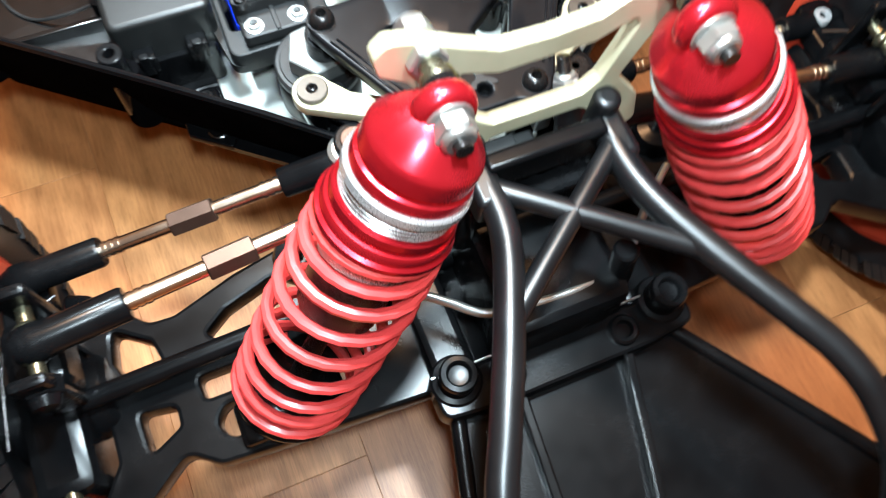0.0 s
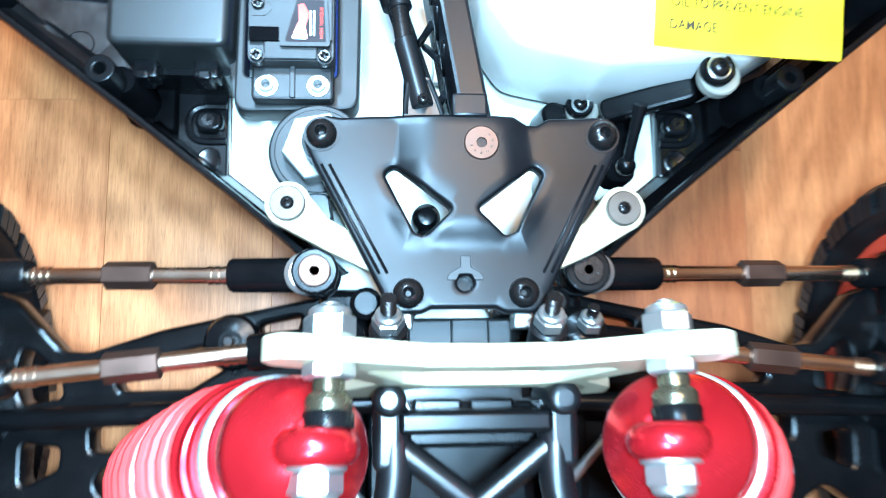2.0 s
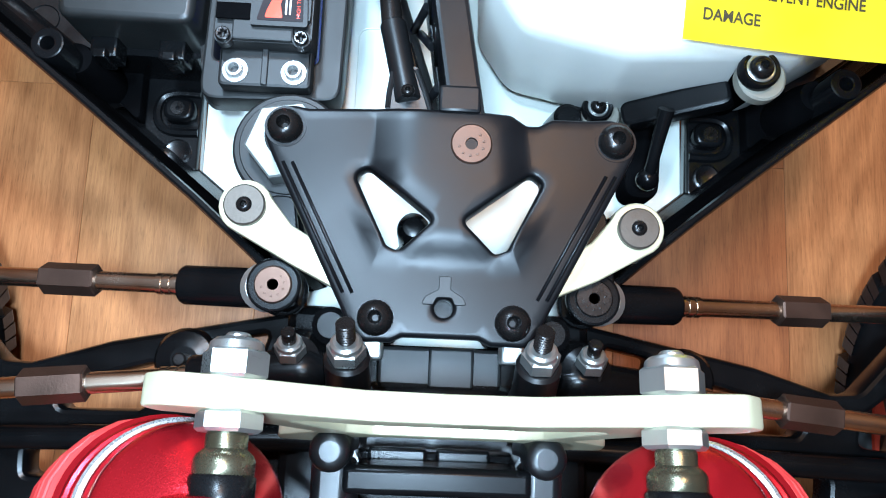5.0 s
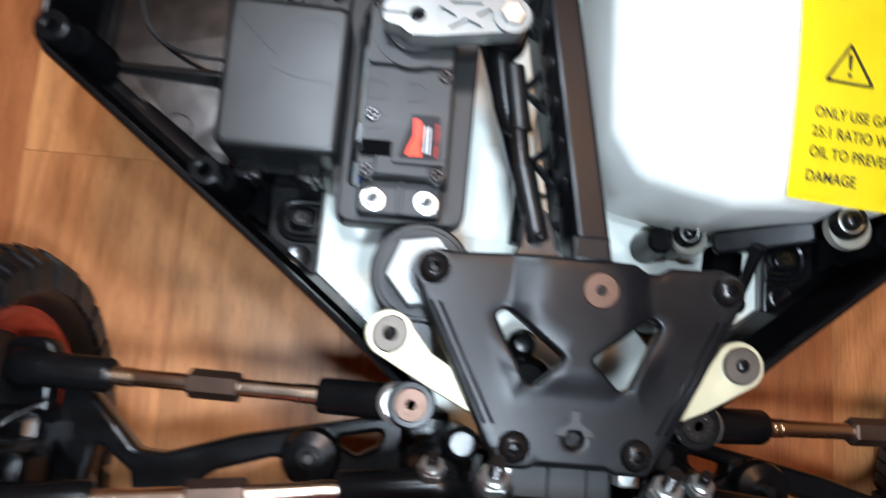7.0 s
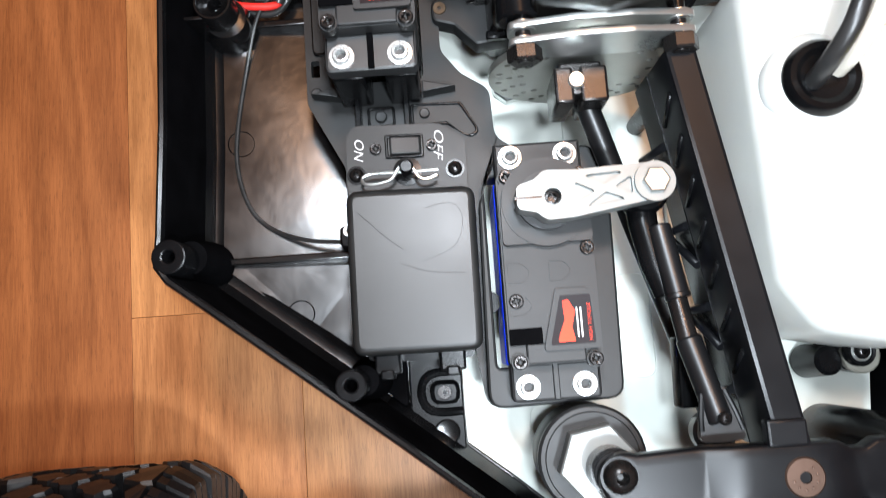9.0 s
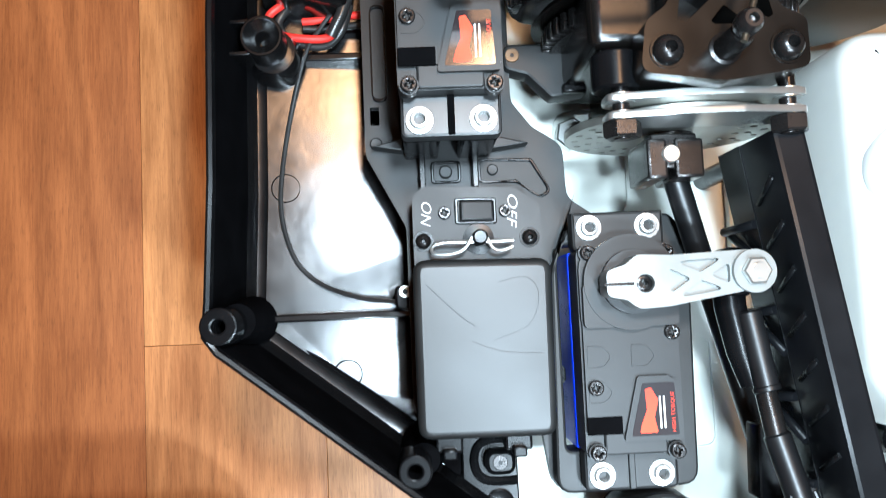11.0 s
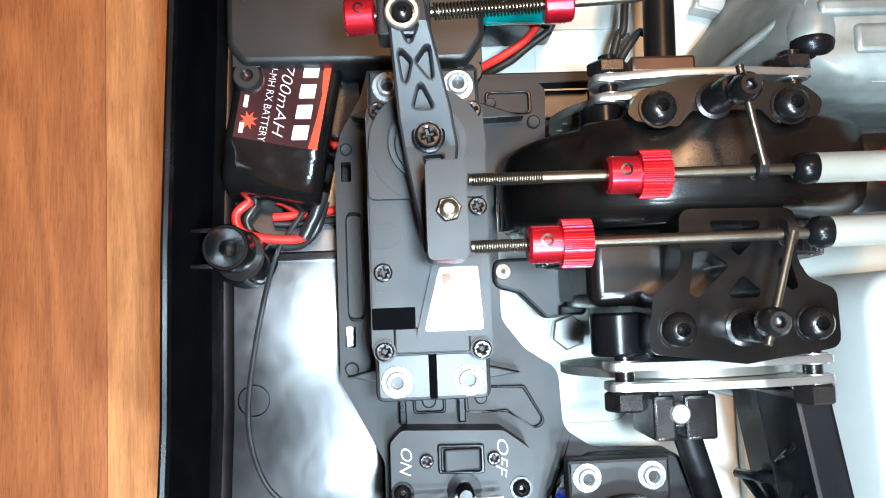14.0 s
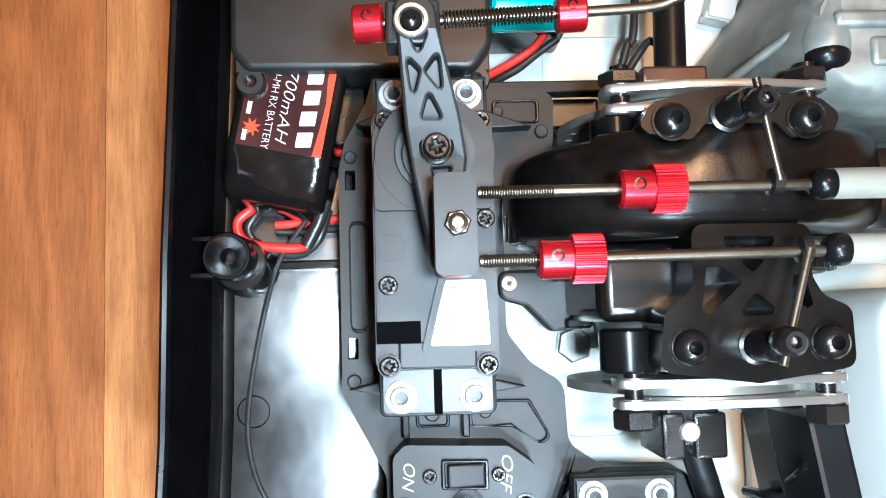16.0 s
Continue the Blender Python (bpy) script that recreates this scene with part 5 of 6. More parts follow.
sp = thing("switch_plate", (-92, 95, 108), "satin black switch plate with white lettering", "switch plate", CAR)
part("plate", prism(B(), rounded([(-111, 83.5, 1), (-111, 103, 2.5), (-108, 106, 2.5), (-82, 105, 2.5), (-74.6, 99.5, 2.5), (-74.6, 83.5, 1)], 2), 108.3, 120.8, b=0.7), SATIN, sp)
part("switch_frame", prism(B(), rounded([(-99, 102.3), (-87.2, 102), (-87.2, 94.6), (-99, 94.9)], 0.8), 120.6, 122, [rounded([(-98, 101.4), (-88.2, 101.2), (-88.2, 95.4), (-98, 95.6)], 0.4)], b=0.3), PLASTIC, sp)
bm = B()
m = Matrix.Translation((-93.1, 98.4, 120.6)) @ Matrix.Rotation(radians(9), 4, "Y")
box(bm, -4.6, -2.7, -0.5, 4.6, 2.7, 2.4, 0.5, m)
part("rocker", bm, SERVO, sp)
for x in (-101.9, -84.7):
    screw(sp, x, 98.2, 120.9, 1.8, "pan")
for x in (-108.2, -78.1):
    part("screw_seat", prism(B(), ring(x, 90.4, 2.9, 20), 120.6, 121.2, b=0.2), PLASTIC, sp)
    screw(sp, x, 90.4, 121.2, 2.2)
part("clip_post", lathe(B(), [(4.4, 120.6), (4.4, 121.3), (2.2, 121.5), (2.2, 127.5), (1.6, 128.5), (0, 128.5)], Matrix.Translation((-92.6, 90.5, 0)), 20), PLASTIC, sp)
letters("lettering", "ON", WHITEINK, sp, -108.2, 102.2, 120.85, 4.2, -95, 6.8, shear=0.3)
letters("lettering", "OFF", WHITEINK, sp, -83.6, 103.6, 120.85, 4.2, -95, 9.4, shear=0.3)
cp = thing("body_clip", (-94, 88, 124), "bent bright steel wire body clip", "body clip", CAR)
part("wire", sweep(B(), curve([(-83.2, 89.4, 126), (-90, 89.3, 126), (-97, 89.4, 126), (-103, 89.4, 126), (-105.6, 88.6, 126), (-106, 87.2, 126), (-104.6, 86.2, 126.3), (-100.5, 86.2, 126.6), (-97, 87.4, 126.8), (-94.6, 90.6, 127), (-91.6, 91.4, 127), (-89.2, 87.4, 126.8), (-86.6, 86.6, 126.5), (-83.6, 87.6, 126.3)], 6), 0.5, 8), STEEL, cp)

# ---- battery, wires, receiver cover ----
bt = thing("battery_pack", (-143, 195, 82), "shrink-wrapped black battery pack with a printed foil label", "battery", CAR)
m = Matrix.Translation((-137.5, 195.9, 82)) @ Matrix.Rotation(radians(-11.5), 4, "Z")
bm = B()
rows = []
shape = rounded([(-14.4, 3), (14.2, 3), (14.2, 30), (-14.4, 30)], 4.6, 6)
shape = [(p[0] + (q[0] - p[0]) * f, p[1] + (q[1] - p[1]) * f) for p, q in zip(shape, shape[1:] + shape[:1]) for f in ([0] if math.dist(p, q) < 3 else [k / 9 for k in range(9)])]
for y, sx, sz in ((-28.6, 0.0, 0.0), (-28.6, 0.55, 0.30), (-28.3, 0.86, 0.48), (-27.6, 0.93, 0.60), (-26.7, 0.965, 0.71), (-25.4, 0.98, 0.79), (-24, 0.985, 0.85), (-22.4, 0.99, 0.895), (-20.8, 0.995, 0.93), (-19.2, 1, 0.956), (-17.6, 1, 0.974), (-16, 1, 0.986), (-14.4, 1, 0.996), (-12.8, 1, 1.0), (34, 1, 1)):
    # the film draws in and crinkles towards its gathered end
    rough = min(1.0, max(0.0, (-14.5 - y) / 9.0))
    row = []
    for x, z in shape:
        w = noise.noise((x * 0.16, y * 0.30, z * 0.16)) * 1.5 + noise.noise((x * 0.42 + 9, y * 0.22, z * 0.2)) * 0.9
        row.append(bm.verts.new(m @ Vector((x * sx, y + rough * w * 0.8, 3 + (z - 3) * sz + rough * w * 1.1 - min(1.0, rough * 3) * max(0, z - 10) * (x / 14.3) ** 2 * 0.09)) * 1.0))
    rows.append(row)
for r1, r2 in zip(rows, rows[1:]):
    for k in range(len(shape)):
        j = (k + 1) % len(shape)
        bm.faces.new((r1[k], r1[j], r2[j], r2[k])).smooth = True
bm.faces.new(rows[-1])
bmesh.ops.remove_doubles(bm, verts=bm.verts[:], dist=1e-4)
bmesh.ops.recalc_face_normals(bm, faces=bm.faces[:])
part("upper_pack", bm, SHRINK, bt)
part("label", box(B(), -11.4, -13.2, 29.9, 11.8, 33, 30.25, 0.05, m), MAROON, bt, "maroon and black printed foil label")
bm = B()
prism(bm, [(9.3, -13), (11.7, -13), (11.7, 33), (10.4, 33), (9.8, 8), (10.5, 2), (10.2, -4)], 30.2, 30.4, m=m)
# orange strip paints the glare along the label's right edge
part("orange_flash", bm, REDINK, bt)
bm = B()
star = [(math.cos(math.pi * k / 8) * (2.6 if k % 2 else 1.2) - 8, math.sin(math.pi * k / 8) * (2.6 if k % 2 else 1.2) - 8) for k in range(16)]
prism(bm, star, 30.2, 30.4, m=m)
part("red_burst", bm, REDINK, bt)
letters("lettering", "NI-MH RX BATTERY", WHITEINK, bt, -4.6, 9.5, 30.25, 3.0, -90, 22.5, tilt=m)
letters("lettering", "700mAH", WHITEINK, bt, -1.2, 9.5, 30.25, 4.6, -90, 20, tilt=m, shear=0.25)
for u, v in ((-11.5, -7.4), (-5.6, -1.6), (0.2, 4.2), (6.0, 9.9)):
    part("print_block", prism(B(), rounded([(4.4, u), (8.6, u + 0.8), (8.6, v + 0.8), (4.4, v)], 0.3), 30.2, 30.4, m=m), WHITEINK, bt)
bars = B()
for u, v in ((-4.6, -1.2), (-11.8, -8.6)):
    box(bars, -10.1, u, 30.2, -8.9, v, 30.4, 0, m)
part("small_bars", bars, WHITEINK, bt)

wr = thing("battery_lead", (-142, 165, 88), "looped red and black battery lead with a small plug", "wire", CAR)
part("red_wire", sweep(B(), curve([(-147, 175, 92), (-150, 170, 96), (-154, 166, 97), (-152.5, 161, 97), (-146, 158.8, 97), (-136, 158.4, 97), (-132, 162, 99), (-129.5, 170, 98)]), 1.35, 10), REDWIRE, wr)
part("black_wire", sweep(B(), curve([(-145.5, 174, 91), (-149, 168.5, 94.5), (-151.4, 164.5, 95), (-149.5, 160.5, 94.8), (-143, 157, 94.5), (-136, 156.8, 95), (-131, 161, 97), (-128.4, 169, 96)]), 1.3, 10), BLACKWIRE, wr)
part("heat_shrink", sweep(B(), [(-134.6, 158.6, 98.4), (-131, 164.5, 100), (-128.8, 171, 99)], 1.9, 12), BLACKWIRE, wr)
part("plug", box(B(), -152, 162, 90, -143.5, 166.5, 95, 0.6, Matrix.Translation((0, -24, 0)) @ Matrix.Rotation(radians(-9), 4, "Z")), PLASTIC, wr)
part("red_wire", sweep(B(), curve([(-144, 165.4, 93), (-138, 165.6, 93.5), (-130, 166.4, 94), (-122, 166.6, 95)]), 1.25, 10), REDWIRE, wr)
part("black_wire", sweep(B(), curve([(-144, 163.6, 91.5), (-138, 163.2, 91.5), (-130, 163.8, 92), (-122, 164, 93)]), 1.2, 10), BLACKWIRE, wr)
part("red_wire", sweep(B(), curve([(-128, 185, 96), (-124, 185.4, 97), (-120, 185.6, 98)]), 1.25, 10), REDWIRE, wr)
part("black_wire", sweep(B(), curve([(-128, 183, 94), (-124, 182.6, 95), (-120, 182.6, 96)]), 1.2, 10), BLACKWIRE, wr)

an = thing("antenna_wire", (-150, 110, 82), "thin black antenna wire lying in the tray", "wire", CAR)
part("wire", sweep(B(), curve([(-131, 171, 96), (-138, 162, 96), (-143, 153.8, 96), (-149, 136, 90.2), (-152.6, 115, 90.3), (-152.6, 101, 90.3), (-148.5, 88, 89.8), (-140.5, 80.4, 89.5), (-128, 75.6, 93.5), (-115, 73.8, 97), (-108, 73.4, 97)]), 0.75, 8), BLACKWIRE, an)
part("grommet", prism(B(), rounded([(-117.5, 79), (-111, 79), (-111, 70), (-117.5, 72)], 2), 90, 99, b=0.8), PLASTIC, an)
part("grommet_eye", lathe(B(), [(1.9, 98.5), (1.9, 99.8), (0.9, 99.8), (0.8, 98.8), (0, 98.8)], Matrix.Translation((-114.3, 77, 0)), 16), STEEL, an)

rc = thing("rear_radio_cover", (-116, 235, 84), "matte black rear radio cover with screw lugs", "radio cover", CAR)
part("cover", prism(B(), rounded([(-151.5, 290, 4), (-82, 290, 4), (-82, 210, 5), (-87, 203, 5), (-147.5, 203.8, 4), (-151.5, 209, 5)], 4, 6), 84, 117, b=1.8, seg=4), LID, rc)
for x, y in ((-146.6, 201.4), (-86.2, 202.2)):
    bm = B()
    za, zb = (109, 115) if x < -100 else (103, 111)
    lathe(bm, [(0, za + 1.5), (1.5, za + 1.5), (1.5, zb - 0.3), (1.8, zb), (3.5, zb), (3.9, zb - 0.5), (4.0, za), (0, za)], Matrix.Translation((x, y, 0)), 36)
    box(bm, x - 3.8, y + 2.2, za, x + 3.8, y + 9, zb - 0.06, 0.3)
    part("lug", bm, LID, rc)
gr = thing("green_cell", (-73, 217, 96), "green shrink-wrapped cell beside the radio cover", "cell", CAR)
part("cell", lathe(B(), [(7.2, 0), (8, 1), (8, 24), (7.2, 25), (0, 25)], Matrix.Translation((-81.4, 225.0, 106)) @ Matrix.Rotation(radians(90), 4, "Y"), 28), GREEN, gr)
part("cradle", box(B(), -81, 219.5, 78, -58, 236, 99, 1.5), PLASTIC, gr)
wr2 = thing("cell_lead", (-76, 203, 92), "short red and black lead", "wire", CAR)
part("red_wire", sweep(B(), curve([(-84, 205.4, 97), (-80, 208.2, 96), (-74, 211.6, 95), (-68, 215.6, 95), (-64, 220, 95)]), 1.2), REDWIRE, wr2)
part("black_wire", sweep(B(), curve([(-83, 203.4, 96), (-79, 206.4, 94), (-72, 210.4, 93), (-66, 215, 93), (-60, 219, 94)]), 1.2), BLACKWIRE, wr2)

# ---- throttle horn and linkage ----
th = thing("throttle_horn", (-100, 173, 151), "black nylon throttle horn with lightening holes", "servo horn", CAR)
o = [(-107.9, 200.2, 4.2), (-99.3, 200.2, 4.2), (-98.6, 193.5, 2), (-94.6, 178, 4), (-93.2, 170, 4), (-94.6, 158, 3), (-99, 146, 2), (-101, 148, 2), (-104.4, 167.5, 4), (-105.6, 176, 4), (-106.8, 193, 3)]
cuts = [rounded([(-104.4, 193.0), (-100.9, 193.2), (-102.7, 189.2)], 0.6), rounded([(-105.0, 188.8), (-102.5, 186.2), (-103.9, 181.2)], 0.6), rounded([(-98.9, 189.4), (-101.4, 186.2), (-98.1, 182.2)], 0.6),
        rounded([(-100.8, 182.4), (-98.2, 177.4), (-102.3, 177.5)], 0.6), rounded([(-100.4, 168.0), (-96.4, 168.2), (-97.3, 166.6), (-99.8, 166.4)], 0.4)]
def cranked(bm):
    # the horn rises towards its outer end
    for y in (170, 178, 185.5, 193.5):
        bmesh.ops.bisect_plane(bm, geom=bm.verts[:] + bm.edges[:] + bm.faces[:], plane_co=(0, y, 0), plane_no=(0, 1, 0))
    for v in bm.verts:
        v.co.z += 0.4 * min(max(0, v.co.y - 170), 23.5)
    return bm


part("horn", cranked(prism(B(), rounded(o, 3), 160.4, 163.5, cuts, b=0.6)), SATIN, th)
part("horn_web", cranked(prism(B(), rounded(o, 3), 158.8, 160.4)), SATIN, th)
part("end_block", box(B(), -109.0, 191.2, 163, -98.2, 200.2, 171.2, 0.7), SATIN, th)
part("hub", lathe(B(), [(7, 151), (7, 157.6), (0, 157.6)], Matrix.Translation((-99.4, 172, 0)), 28), SATIN, th)
part("screw_cup", lathe(B(), [(3.5, 163.4), (3.5, 164.8), (3.1, 164.9), (3.0, 164.4), (0, 164.4)], Matrix.Translation((-99.4, 172, 0)), 28), PLASTIC, th)
screw(th, -99.4, 172, 164.4, 2.7, "pan")
part("swivel_ring", lathe(B(), [(3.5, 172.5), (3.5, 173.8), (3.2, 174.1), (2.5, 174.1), (2.3, 173), (0, 173)], Matrix.Translation((-103.9, 195.0, 0)), 28), STEEL, th, "bright steel ring")
screw(th, -103.9, 195.0, 173.2, 2.2, "button")
bm = B()
prism(bm, rounded([(-100.6, 164.4), (-92.8, 164.4), (-92.8, 145.4), (-100.6, 145.4)], 1.4), 165, 177.8, b=1.6, seg=3)
part("linkage_block", bm, SATIN, th)
part("block_post", rod(B(), (-96, 155, 160), (-96, 155, 166), 4), GUNMETAL, th)
bm = B()
hexa(bm, (-96.4, 154.8, 177.6), (0, 0, 1), 2.5, 1.8, 10)
lathe(bm, [(1.9, 179.2), (1.8, 180.0), (1.2, 180.2), (1.0, 179.0), (0.6, 179.2), (0, 179.3)], Matrix.Translation((-96.4, 154.8, 0)), 18)
part("nut", bm, RODSTEEL, th)


def linkage(y, x0, kx, tube, end, ya, name, label):
    t = thing(name, (x0, y, 168), label, "linkage rod", CAR + ": linkage")
    part("rod", rod(B(), (x0, y, 172), (end, ya, 172), 1.15), RODSTEEL, t)
    bm = B()
    for k in range(28):
        a = x0 + 0.6 + k * 0.5
        lathe(bm, [(1.15, 0), (1.38, 0.2), (1.15, 0.4)], align((a, y, 172), (1, 0, 0)), 10)
    part("thread", bm, RODSTEEL, t)
    d = (1, 0, 0)
    bm = B()
    lathe(bm, [(3.2, 0), (3.8, 0.6), (3.8, 6.6), (3.4, 7.0)], align((kx, y, 172), d), 28)
    teeth = [(math.cos(math.pi * k / 72) * r, math.sin(math.pi * k / 72) * r) for k in range(144) for r in [4.85 if k % 4 < 2 else 4.55]]
    prism(bm, teeth, 6.5, 12.3, m=align((kx, y, 172), d))
    part("knob", bm, REDANO, t, "knurled red anodised adjusting knob")
    part("set_screw", lathe(B(), [(1.25, 175), (1.25, 175.85), (0.8, 175.9), (0.6, 175.3), (0, 175.2)], Matrix.Translation((kx + 3.4, y + 0.5, 0)), 16), GUNMETAL, t)
    part("grommet", lathe(B(), [(1.3, -4.4), (2.2, -4.1), (3.0, -3.0), (3.3, -1.6), (3.1, 0), (0, 0.4)], align((tube, ya, 172), d), 20), PLASTIC, t)
    part("sleeve", rod(B(), (tube, ya, 172), (end - 0.5, ya, 172), 3.1), MILKY, t, "milky plastic sleeve")
    return t


l1 = linkage(161.3, -92, -64.9, -22.8, -5, 161.5, "throttle_linkage", "steel throttle linkage rod with red knob and milky sleeve")
part("collar", rod(B(), (-8, 161.5, 172), (0, 161.5, 172), 3.9), REDANO, l1)
linkage(148.1, -92, -81.0, -20.9, 8, 148.6, "brake_linkage", "steel brake linkage rod with red knob and milky sleeve")
l3 = thing("rear_linkage", (-90, 196, 168), "steel linkage rod with a coil spring and red collars", "linkage rod", CAR + ": linkage")
part("rod", sweep(B(), [(-114, 195.9, 168.8), (-62, 198.0, 169.6)] + curve([(-57, 198.2, 170), (-54, 198.6, 170.3), (-51.5, 199.4, 171), (-47.7, 201, 172), (-38, 208, 172), (-30, 214, 170)]), 1.1), RODSTEEL, l3)
for xa, xb in ((-115.4, -109.4), (-75.0, -69.0)):
    yc = 195.9 + 0.04 * (xa + 114)
    part("collar", rod(B(), (xa, yc, 168.9), (xb, yc + 0.2, 169.2), 3.75, e=0.4), REDANO, l3, "red anodised collar")
    part("set_screw", lathe(B(), [(1.1, 171.5), (1.1, 172.75), (0.8, 172.8), (0.55, 172.2), (0, 172.1)], Matrix.Translation(((xa + xb) / 2 - 0.2, yc + 0.6, 0)), 16), GUNMETAL, l3)
pts = []
for k in range(31 * 12 + 1):
    a = 2 * math.pi * k / 12
    pts.append((-97.5 + 22 * k / (31 * 12), 196.6 + 0.9 * k / 372 + 1.65 * math.cos(a), 169.1 + 1.65 * math.sin(a)))
part("spring", sweep(B(), pts, 0.23, 6), RODSTEEL, l3)

# ---- gear cover, brakes, drive shaft ----
gc = thing("spur_gear_cover", (-34, 164, 78), "glossy black spur gear cover", "gear cover", CAR)
m = Matrix.Translation((-34, 0, 116)) @ Matrix.Rotation(radians(-90), 4, "X")
def cover_rear(x):
    """Rear edge of the cover, scalloped round the two bracket screws."""
    y = 176.6 if x > -66 else 175.4
    for cx in (-49.8, -21.3):
        y -= 3.2 * math.exp(-((x - cx) / 4.6) ** 4)
    return y


prof = [(0, 38), (0.04, 42), (0.12, 44.4), (0.22, 45.4), (0.4, 45.8), (0.7, 45.6), (0.9, 45.0), (0.97, 44.2), (1.0, 43.0), (1.0, 36)]
lines = []
for k in range(109):
    a = math.pi * k / 108
    # a squarish arch
    cx, cz = -math.copysign(abs(math.cos(a)) ** 0.72, math.cos(a)), math.sin(a) ** 0.85
    y1 = cover_rear(-35 + 45 * cx)
    lines.append([(-35 + r * cx, 153.6 + (y1 - 153.6) * u, 116 + r * cz) for u, r in prof])
part("drum", loft(B(), lines), CASTBLACK, gc, "smooth black drum cover")
part("drum_face", lathe(B(), [(0, 153.4), (38.4, 153.4), (38.4, 155), (0, 155)], Matrix.Translation((-35, 0, 116)) @ Matrix.Rotation(radians(-90), 4, "X"), 72), CASTBLACK, gc)
part("clutch_lobe", lathe(B(), [(0, 154), (34, 154), (36, 154.8), (37, 157), (37.2, 160), (37, 170), (36, 173), (33, 174.8), (0, 175)], Matrix.Translation((6, 0, 113)) @ Matrix.Rotation(radians(-90), 4, "X"), 64), CASTBLACK, gc)
bm = B()
rod(bm, (-34, 146, 116), (-34, 152, 116), 34, 60)
part("spur_gear", bm, GUNMETAL, gc)
bm = B()
for k in range(60):
    a = 2 * math.pi * k / 60
    box(bm, -1, 146.5, 33, 1, 151.5, 36.6, 0.2, Matrix.Translation((-34, 0, 116)) @ Matrix.Rotation(a, 4, "Y"))
tagged(part("gear_teeth", bm, GUNMETAL, gc), kind="stuff")


bm = B()
box(bm, -64.4, 135.4, 90, -45, 153, 150, 3.2, seg=4)
part("front_box", bm, CASTBLACK, gc)
bm = B()
part("pinion", rod(bm, (-76, 155.5, 124), (-76, 163, 124), 4.4, 20), GUNMETAL, gc)
bm = B()
for k in range(16):
    box(bm, -0.45, 155.8, 4.2, 0.45, 162.6, 5.4, 0.1, Matrix.Translation((-76, 0, 124)) @ Matrix.Rotation(2 * math.pi * k / 16, 4, "Y"))
tagged(part("pinion_teeth", bm, GUNMETAL, gc), kind="stuff")


def brake_bracket(rear):
    t = thing("brake_bracket", (-35, 178 if rear else 138, 78), "glossy black cast brake bracket with pocketed webs", "bracket", CAR + ": brackets")
    if rear:
        o = [(-57, 176.4, 2), (-54, 181.2, 3), (-40, 184.4, 5), (-18, 181.5, 4), (-14, 178, 3), (-15.5, 174.6, 1), (-25, 173.0, 2), (-28, 176.4, 1), (-43, 176.4, 1), (-46, 173.0, 2), (-55, 174.6, 1)]
        pockets = []
        screws, base, ball = ((-50.1, 177.1), (-21.5, 177)), (-38.0, 178.4), (-37.3, 177.1)
    else:
        o = [(-55.2, 125.2, 3), (-34.6, 122.4, 4), (-14.2, 125.2, 3), (-14.4, 137.4, 3), (-20.2, 140, 4), (-22.4, 144, 4), (-22, 155, 3), (-47.2, 155.4, 3), (-47.4, 142, 5), (-53.6, 137.4, 4)]
        pockets = [rounded([(-44.4, 146.6), (-41.6, 146.6), (-36.8, 143.2), (-44, 136.6), (-45.9, 137.4)], 1), rounded([(-37.8, 137.0), (-34.4, 141), (-30.4, 137.6), (-31.3, 136.2), (-36.8, 136.2)], 0.8),
                   rounded([(-26.2, 144.4), (-24.0, 144.6), (-22.5, 138.2), (-23.8, 137.3), (-27.6, 140.2)], 0.8), rounded([(-40.8, 152.8), (-40.2, 150.4), (-30.6, 150.2), (-29.4, 152.4)], 0.9),
                   rounded([(-39, 148.8), (-31, 148.6), (-34.8, 145)], 0.9)]
        screws, base, ball = ((-48.7, 130.1), (-19.6, 130.3)), (-34.8, 130.1), (-35.0, 131.3)
    bm = B()
    prism(bm, rounded(o, 3), 152, 161.4, pockets, b=1.1, seg=3)
    prism(bm, rounded(o, 3), 146, 152)
    ys = [q[1] for q in o]
    box(bm, -50, min(ys) + 2, 80, -20, max(ys) - 2, 147, 3)
    part("bracket", bm, BRACKETB, t)
    for x, y in screws:
        part("screw_seat", prism(B(), ring(x, y, 4.3, 28), 161, 161.8, b=0.3), BRACKETB, t)
        screw(t, x, y, 161.9, 3.7)
    bm = B()
    lathe(bm, [(4.0, 161), (4.0, 161.9), (3.2, 162.2), (3.0, 171), (2.4, 172.4), (0, 172.4)], Matrix.Translation((*base, 0)), 24)
    part("cam_shaft", bm, GUNMETAL, t)
    bm = B()
    lathe(bm, [(1.8, 171), (2.8, 173.4), (3.0, 175.4), (2.8, 177.6), (2.0, 178.8), (1.2, 178.8), (1.0, 177.2), (0, 176.6)], Matrix.Translation((*ball, 0)), 22)
    part("cam_ball", bm, GUNMETAL, t)
    return t


brake_bracket(False)
brake_bracket(True)
for name, a, b2 in (("brake_lever", (-35.0, 131.2, 175.6), (-29.2, 148.8, 174.4)), ("brake_lever", (-37.3, 177.3, 175.6), (-34.0, 162, 174.4))):
    lv = thing(name, a, "thin steel brake lever with a clamp ring", "lever", CAR + ": levers")
    d = (Vector(b2) - Vector(a)).normalized()
    part("lever", rod(B(), Vector(a) - d * 4.5, b2, 0.8), RODSTEEL, lv)
    part("clamp_ring", lathe(B(), [(1.2, -1.2), (2.7, -1), (2.7, 1), (1.2, 1.2)], align((b2[0], b2[1], 172.2), (1, 0, 0)), 20), GUNMETAL, lv)

